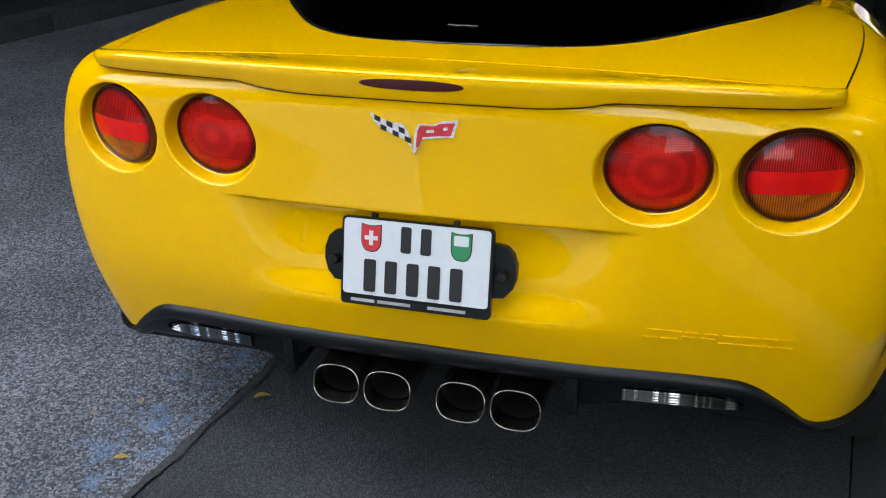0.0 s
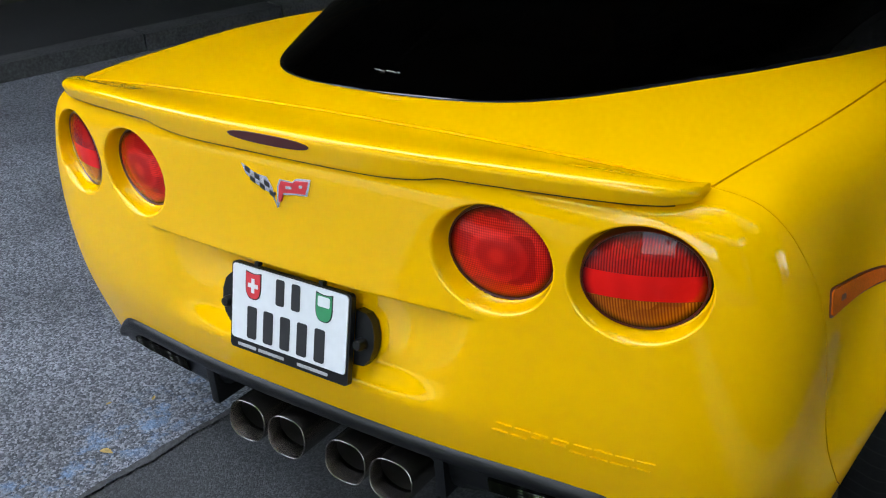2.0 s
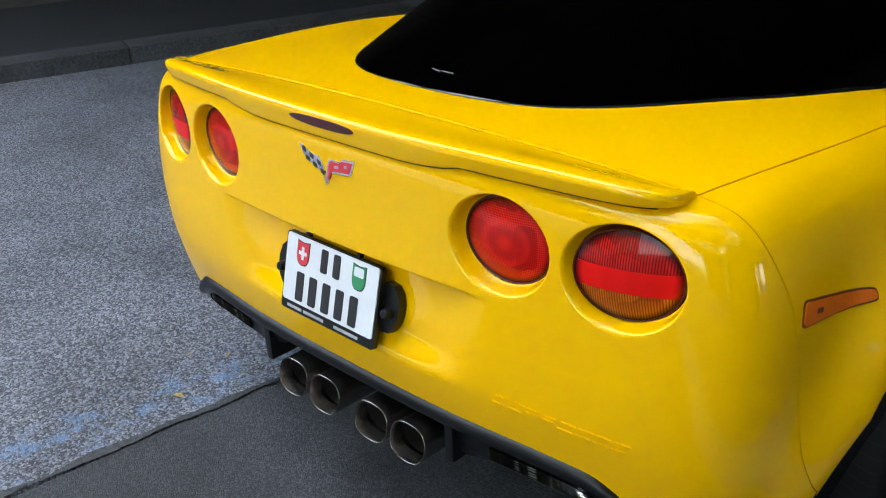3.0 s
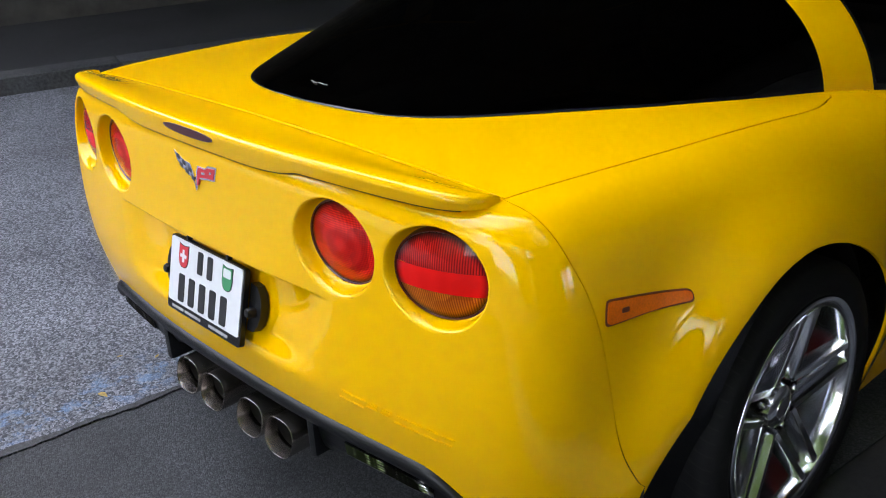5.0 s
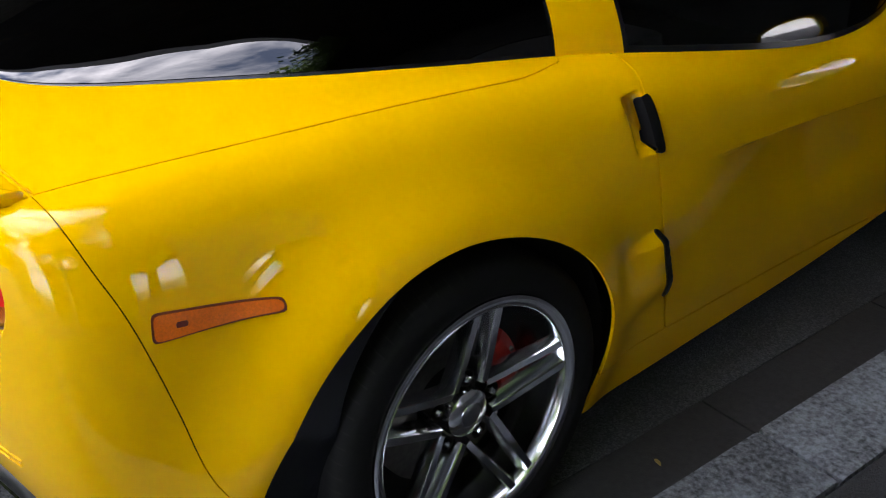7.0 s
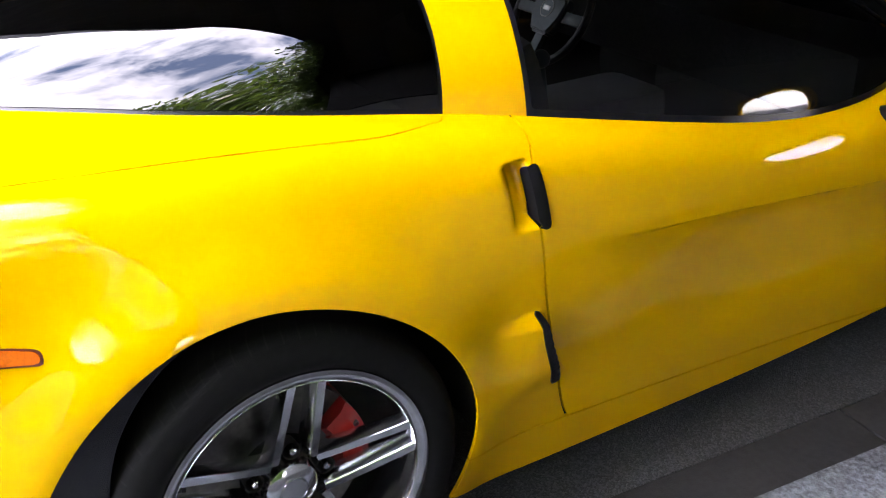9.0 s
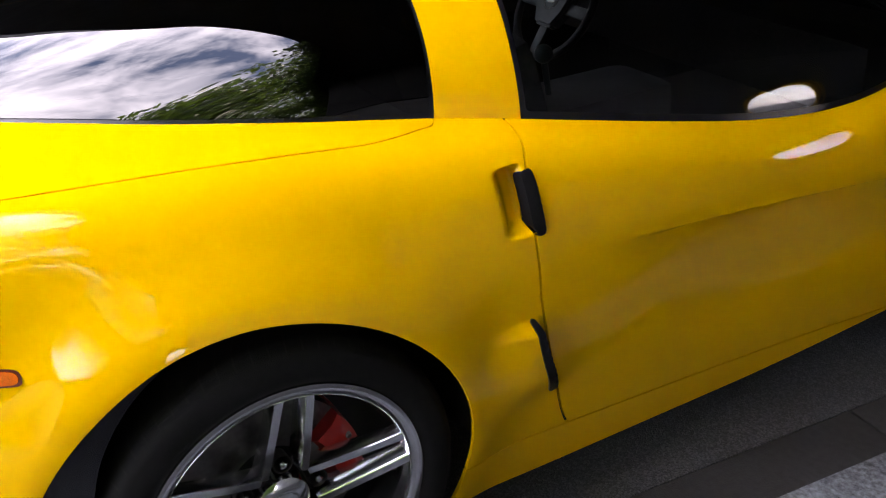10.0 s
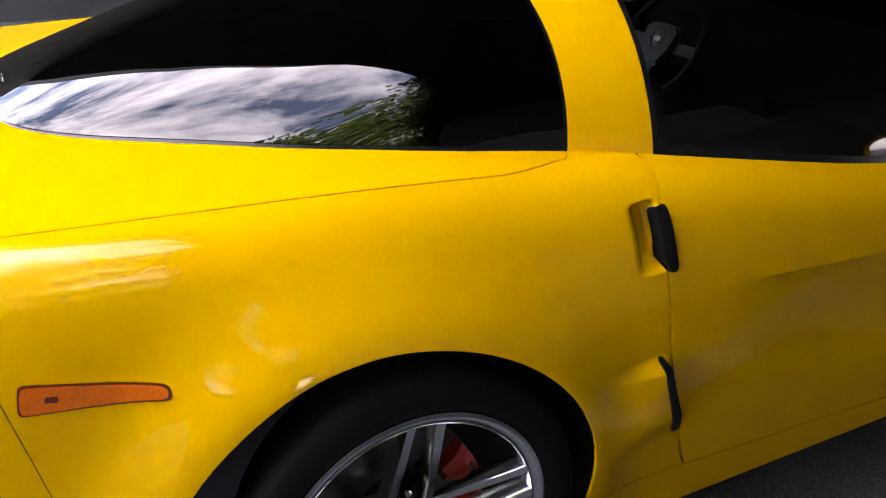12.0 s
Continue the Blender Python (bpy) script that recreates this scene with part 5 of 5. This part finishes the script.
# ---- cabin ----
bm = bmesh.new()
box(bm, 0, 2.76, 0.66, 1.40, 0.34, 0.22, 0.07)
dash = part("dashboard", bm, LEATHER, car, "dark dashboard")
bm = bmesh.new()
box(bm, 0, 2.0, 0.42, 0.26, 1.0, 0.26, 0.05)
part("centre_console", bm, LEATHER, car)
bm = bmesh.new()
tube(bm, [(0.0, 2.12, 0.54), (0.0, 2.10, 0.66)], 0.010, 10)
bmesh.ops.create_uvsphere(bm, u_segments=16, v_segments=10, radius=0.028, matrix=Matrix.Translation((0, 2.098, 0.675)))
part("gear_lever", bm, TRIM_GREY, car)
for x0 in (0.37, -0.37):
    bm = bmesh.new()
    box(bm, x0, 1.92, 0.36, 0.48, 0.50, 0.16, 0.06)
    seat = part("seat", bm, LEATHER, car, "dark leather bucket seat", angle=60)
    bm = bmesh.new()
    box(bm, 0, 0, 0.28, 0.47, 0.15, 0.58, 0.06, Matrix.Translation((x0, 1.72, 0.38)) @ Matrix.Rotation(radians(17), 4, "X"))
    part("backrest", bm, LEATHER, seat, angle=60)
    bm = bmesh.new()
    box(bm, 0, 0, 0.61, 0.26, 0.10, 0.16, 0.045, Matrix.Translation((x0, 1.72, 0.38)) @ Matrix.Rotation(radians(17), 4, "X"))
    part("headrest", bm, LEATHER, seat, angle=60)
SW = Matrix.Translation((-0.37, 2.42, 0.690)) @ Matrix.Rotation(radians(-31), 4, "X")
bm = bmesh.new()
tube(bm, [SW @ Vector((0.176 * math.cos(a), 0, 0.176 * math.sin(a))) for a in np.linspace(0, 2 * math.pi, 48, endpoint=False)], 0.014, 10, True)
wheel_ob = part("steering_wheel", bm, LEATHER, car, "dark three-spoke steering wheel")
bm = bmesh.new()
front = [(-0.085, 0.045), (-0.06, 0.066), (0.06, 0.066), (0.085, 0.045), (0.075, -0.02), (0.045, -0.075), (-0.045, -0.075), (-0.075, -0.02)]
plate_shape(bm, front, 0.045, SW @ Matrix.Translation((0, 0.02, 0)))
bmesh.ops.bevel(bm, geom=bm.edges[:], offset=0.010, segments=2, affect="EDGES")
part("wheel_boss", bm, TRIM_GREY, wheel_ob, angle=60)
for a in (0, 180, 270):
    bm = bmesh.new()
    box(bm, 0.12, 0, 0, 0.13, 0.02, 0.04, 0.008, SW @ Matrix.Rotation(radians(-a), 4, "Y"))
    part("wheel_spoke", bm, TRIM_GREY, wheel_ob)
bm = bmesh.new()
plate_shape(bm, rounded(0.034, 0.016, 0.006), 0.002, SW @ Matrix.Translation((0, -0.0255, 0.01)))
tube(bm, [SW @ Vector((0.030 * math.cos(a), -0.026, 0.01 + 0.030 * math.sin(a))) for a in np.linspace(0, 2 * math.pi, 28, endpoint=False)], 0.0016, 6, True)
part("boss_mark", bm, STEEL, wheel_ob)
bm = bmesh.new()
box(bm, 0, 1.0, 0.68, 1.20, 0.95, 0.10, 0.03)
part("luggage_cover", bm, LEATHER, car)
bm = bmesh.new()
box(bm, 0, 1.9, 0.24, 1.5, 1.6, 0.06, 0.01)
part("cabin_floor", bm, DARK, car)

# heater wires inside the rear glass, and a faint script reduced to strokes
for j in range(4, 52, 4):
    ks = [i for i in range(ng) if 0.62 < GP[i, j, 1] < float(hoop_rear(GP[i, j, 2])) - 0.10]
    if len(ks) > 4:
        bm = bmesh.new()
        for s in (1, -1):
            tube(bm, [GP[i, j] * np.array([s, 1, 1]) - np.array([0, 0, 0.004]) for i in ks[::6]], 0.0007, 4)
        part("heater_wire", bm, HEATER, car)
bm = bmesh.new()
rng = random.Random(2)
for k in range(9):
    x = -0.028 + 0.007 * k
    box(bm, x, 0.423 + rng.uniform(-0.003, 0.003), float(spine(0.423)) + 0.0022, 0.0055, 0.0016, 0.0006, 0, None)
part("glass_script", bm, WHITE, car, "small pale script as strokes")

# ---- what closes the place: a bridge overhead, walls, trees behind ----
def plain(name, x0, x1, y0, y1, z0, z1, mat, label, category, bevel=0.03):
    bm = bmesh.new()
    box(bm, (x0 + x1) / 2, (y0 + y1) / 2, (z0 + z1) / 2, x1 - x0, y1 - y0, z1 - z0, bevel)
    return tagged(part(name, bm, mat, None), label, category, kind="structure")


def slope_box(name, pts, z0, z1, mat, label, category):
    """An upright block over a plan outline."""
    bm = bmesh.new()
    low = [bm.verts.new((x, y, z0)) for x, y in pts]
    top = [bm.verts.new((x, y, z1)) for x, y in pts]
    bm.faces.new(low)
    bm.faces.new(top)
    for i in range(len(pts)):
        j = (i + 1) % len(pts)
        bm.faces.new((low[i], low[j], top[j], top[i]))
    return tagged(part(name, bm, mat, None), label, category, kind="structure")


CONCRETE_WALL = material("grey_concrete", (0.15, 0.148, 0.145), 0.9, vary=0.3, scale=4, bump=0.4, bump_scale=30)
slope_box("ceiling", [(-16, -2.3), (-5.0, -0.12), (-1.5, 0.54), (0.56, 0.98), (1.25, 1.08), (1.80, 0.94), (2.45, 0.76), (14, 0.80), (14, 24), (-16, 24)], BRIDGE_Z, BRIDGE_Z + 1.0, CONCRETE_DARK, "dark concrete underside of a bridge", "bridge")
wall_east = plain("wall_east", BRIDGE_X, BRIDGE_X + 0.5, 0.92, 18, 0.095, 1.90, CONCRETE_WALL, "grey concrete side wall with black scrawls under the bridge", "wall")
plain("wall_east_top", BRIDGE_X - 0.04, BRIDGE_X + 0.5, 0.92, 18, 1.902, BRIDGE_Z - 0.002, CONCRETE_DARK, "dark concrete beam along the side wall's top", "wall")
# scrawls in black paint that nobody can read
rng = random.Random(12)
for y0, z0, w, h, turns in ((2.05, 1.30, 0.22, 0.16, 5), (2.32, 1.42, 0.20, 0.20, 4), (2.62, 1.28, 0.24, 0.14, 5), (3.15, 1.55, 0.34, 0.18, 3), (3.62, 1.02, 0.26, 0.16, 3), (3.98, 1.06, 0.30, 0.18, 3), (4.36, 1.10, 0.26, 0.16, 2), (4.15, 1.62, 0.50, 0.10, 2), (4.95, 1.50, 0.40, 0.16, 3)):
    bm = bmesh.new()
    last, shift = None, rng.uniform(0, 6)
    for k in range(24 * turns + 1):
        u = k / (24 * turns)
        a = 2 * math.pi * turns * u + shift
        p = Vector((0, y0 + w * u + 0.3 * w / turns * math.cos(a), z0 + h * (0.5 + 0.48 * math.sin(a) * (0.7 + 0.3 * math.sin(2.3 * a + shift)))))
        wide = 0.011 + 0.004 * math.sin(3 * a)
        pair = [bm.verts.new((BRIDGE_X - 0.003, p.y, p.z + d)) for d in (-wide, wide)]
        if last:
            bm.faces.new((last[0], last[1], pair[1], pair[0]))
        last = pair
    part("graffiti", bm, INK, wall_east, "black painted scrawl")
# Unseen end wall, added to stop light entering from the north.
plain("light_stop_north", -12, BRIDGE_X, 17.4, 17.9, 0.0, BRIDGE_Z - 0.002, CONCRETE_DARK, "unseen dark end wall added to keep light out under the bridge", "wall")


def tree(name, height, spread, seed, label, leaves=60000, leaf=(0.035, 0.080)):
    """A tapered trunk with limbs, and a crown of many single leaves with gaps."""
    rng = random.Random(seed)
    t = thing(name, label, "tree", group="trees behind the street")
    bm = bmesh.new()
    tips = []
    fork = height * 0.30
    path = [Vector((0, 0, -0.2)), Vector((0.05, 0.03, fork * 0.5)), Vector((0.0, 0.1, fork))]
    for p, q, r0, r1 in ((path[0], path[1], 0.26, 0.22), (path[1], path[2], 0.22, 0.19)):
        bmesh.ops.create_cone(bm, cap_ends=False, segments=10, radius1=r0, radius2=r1, depth=(q - p).length * 1.03, matrix=Matrix.Translation((p + q) / 2) @ (q - p).to_track_quat("Z", "Y").to_matrix().to_4x4())
    for k in range(9):
        a = k * 2.4 + rng.uniform(-0.4, 0.4)
        out = spread * rng.uniform(0.45, 0.85)
        end = Vector((out * math.cos(a), out * math.sin(a), height * rng.uniform(0.5, 0.92)))
        mid = path[2].lerp(end, 0.5) + Vector((0, 0, height * 0.06))
        for p, q, r0, r1 in ((path[2], mid, 0.12, 0.07), (mid, end, 0.07, 0.02)):
            bmesh.ops.create_cone(bm, cap_ends=False, segments=7, radius1=r0, radius2=r1, depth=(q - p).length * 1.05, matrix=Matrix.Translation((p + q) / 2) @ (q - p).to_track_quat("Z", "Y").to_matrix().to_4x4())
        tips += [mid, end, mid.lerp(end, 0.5)]
    part("trunk", bm, BARK, t, angle=60)
    V, F = [], []
    clumps = [(c + Vector((rng.gauss(0, 0.5), rng.gauss(0, 0.5), rng.gauss(0, 0.4))), rng.uniform(0.5, 1.15)) for c in tips for _ in range(3)]
    for k in range(leaves):
        c, r = clumps[k % len(clumps)]
        d = Vector((rng.gauss(0, 1), rng.gauss(0, 1), rng.gauss(0, 0.7)))
        p = c + d.normalized() * r * rng.random() ** 0.45
        s = rng.uniform(*leaf)
        q = Euler((rng.uniform(0, 6.3), rng.uniform(0, 6.3), rng.uniform(0, 6.3))).to_matrix()
        i = len(V)
        V += [p + q @ Vector(v) for v in ((-s * 0.5, 0, 0), (0, -s, 0.01), (s * 0.5, 0, 0), (0, s, -0.01))]
        F.append((i, i + 1, i + 2, i + 3))
    raw("crown", V, F, LEAF, t)
    return t


first = tree("tree", 7.5, 3.2, 3, "leafy green street tree behind the bridge")
first.location = (4.5, -3.0, 0)
first.scale = (1.4, 1.4, 1.4)
# Unseen copies added behind, placed to hold sky light off the tail.
for x, y, turn, k in ((-3.4, -9.2, 1.0, 1.3), (10.5, -13.0, 2.2, 1.3), (-7.5, -17.0, 5.2, 1.2), (-3.0, -22.0, 1.4, 1.2)):
    c = copy_thing(first, Matrix.Translation((x, y, 0)) @ Matrix.Rotation(turn, 4, "Z"))
    c.scale = (k, k, k)

airy = tree("tree", 7.5, 3.2, 5, "leafy green tree beside the pavement with sky between its leaves", 45000, (0.04, 0.085))
airy.location = (12.5, 1.8, 0)
for x, y, turn, k in ((9.4, -0.6, 2.2, 1.0), (12.0, -2.6, 0.7, 1.1), (7.6, -2.2, 5.0, 0.55)):
    c = copy_thing(airy, Matrix.Translation((x, y, 0)) @ Matrix.Rotation(turn, 4, "Z"))
    c.scale = (k, k, k)


# ivy hanging from the bridge's edge
rng = random.Random(31)
V, F = [], []
# The two eastern runs are added to break the sky strip mirrored in the flank.
EAVES = [Vector(p) for p in ((0.90, 1.03, BRIDGE_Z), (1.25, 1.08, BRIDGE_Z), (1.80, 0.94, BRIDGE_Z), (2.45, 0.76, BRIDGE_Z), (3.60, 0.77, BRIDGE_Z), (6.40, 0.78, BRIDGE_Z))]
for k in range(8000):
    j = rng.choice((0, 1, 2, 2, 3, 3, 4, 4, 4))
    p = EAVES[j].lerp(EAVES[j + 1], rng.random()) + Vector((rng.gauss(0, 0.04), -abs(rng.gauss(0, 0.07)) * (1 + math.sin(k * 0.7)) + 0.03, rng.uniform(-0.16 - 0.22 * max(0.0, math.sin(k * 0.7)) * (j > 1), 0.5)))
    s = rng.uniform(0.022, 0.045) * (1.5 if j == 4 else 1.0)
    q = Euler((rng.uniform(0, 6.3), rng.uniform(0, 6.3), rng.uniform(0, 6.3))).to_matrix()
    i = len(V)
    V += [p + q @ Vector(v) for v in ((-s * 0.6, 0, 0), (0, -s, 0), (s * 0.6, 0, 0), (0, s, 0))]
    F.append((i, i + 1, i + 2, i + 3))
tagged(raw("ivy", V, F, LEAF, None), "dark green ivy hanging from the bridge's edge", "ivy", kind="stuff")


def hedge(name, x0, x1, y0, y1, h, seed, count):
    """A clipped hedge added out of view: a dark core under a coat of single leaves."""
    rng = random.Random(seed)
    t = thing(name, "unseen dark green clipped hedge added to block low sky light", "hedge", group="hedges behind the street")
    bm = bmesh.new()
    box(bm, (x0 + x1) / 2, (y0 + y1) / 2, h / 2 - 0.05, x1 - x0 - 0.2, y1 - y0 - 0.2, h - 0.1, 0.1)
    part("core", bm, HEDGE, t)
    V, F = [], []
    for k in range(count):
        p = Vector((rng.uniform(x0, x1), rng.uniform(y0, y1), rng.uniform(0.05, h)))
        ax = rng.randrange(5)
        if ax < 2:
            p.x = (x0, x1)[ax] + rng.gauss(0, 0.06)
        elif ax < 4:
            p.y = (y0, y1)[ax - 2] + rng.gauss(0, 0.06)
        else:
            p.z = h + rng.gauss(0, 0.08)
        s = rng.uniform(0.05, 0.11)
        q = Euler((rng.uniform(0, 6.3), rng.uniform(0, 6.3), rng.uniform(0, 6.3))).to_matrix()
        i = len(V)
        V += [p + q @ Vector(v) for v in ((-s * 0.5, 0, 0), (0, -s, 0), (s * 0.5, 0, 0), (0, s, 0))]
        F.append((i, i + 1, i + 2, i + 3))
    raw("foliage", V, F, LEAF, t)


# Unseen blockers: they keep low sky off the flank, ground and tail.
hedge("hedge", 7.2, 8.2, -3.6, 0.5, 3.5, 21, 16000)
hedge("hedge", 7.4, 8.4, -11.0, -3.7, 3.6, 23, 20000)
hedge("hedge", -18.0, 3.0, -14.2, -13.2, 4.6, 22, 30000)

# ---- fallen leaves and grit ----
def fallen_leaf(x, y, z, turn, size, seed):
    rng = random.Random(seed)
    bm = bmesh.new()
    mid = [bm.verts.new((size * u, 0, 0.10 * size * math.sin(3 * u + seed))) for u in (-1, -0.5, 0, 0.5, 1)]
    left = [bm.verts.new((size * u, size * w, 0.14 * size + rng.uniform(0, 0.1) * size)) for u, w in ((-0.55, 0.30), (0.0, 0.42), (0.55, 0.24))]
    right = [bm.verts.new((size * u, -size * w, 0.10 * size + rng.uniform(0, 0.12) * size)) for u, w in ((-0.55, 0.26), (0.0, 0.38), (0.55, 0.28))]
    for s in (left, right):
        bm.faces.new((mid[0], mid[1], s[0]))
        bm.faces.new((mid[1], mid[2], s[1], s[0]))
        bm.faces.new((mid[2], mid[3], s[2], s[1]))
        bm.faces.new((mid[3], mid[4], s[2]))
    ob = part("fallen_leaf", bm, DRY_LEAF, None, angle=60)
    ob.location, ob.rotation_euler = (x, y, z + 0.003), (0, 0, turn)
    return tagged(ob, "small dry yellow leaf fallen on the asphalt", "leaf", "fallen leaves")


fallen_leaf(-0.757, 0.079, 0.0, 0.3, 0.022, 1)
fallen_leaf(-0.547, 0.396, 0.0, 0.5, 0.024, 2)
fallen_leaf(-0.93, 0.22, 0.0, 1.4, 0.010, 3)
fallen_leaf(-0.84, 0.30, 0.0, 2.2, 0.012, 4)
rng = random.Random(8)
for k in (2, 5):
    fallen_leaf(1.08 + rng.uniform(-0.04, 0.03), 0.25 + 0.22 * k + rng.uniform(-0.08, 0.08), 0.0, rng.uniform(0, 6), rng.uniform(0.012, 0.02), 10 + k)


# a scrap of pale paper on the pavement
bm = bmesh.new()
box(bm, 0, 0, 0.0012, 0.085, 0.020, 0.0016, 0.0005, Matrix.Rotation(radians(6), 4, "Z"))
for v in bm.verts:
    v.co.z += 0.004 * abs(v.co.x) / 0.04
scrap = part("paper_scrap", bm, WHITE, None)
scrap.location = (1.77, 4.186, 0.0955)
tagged(scrap, "small strip of white paper lying on the pavement", "litter")
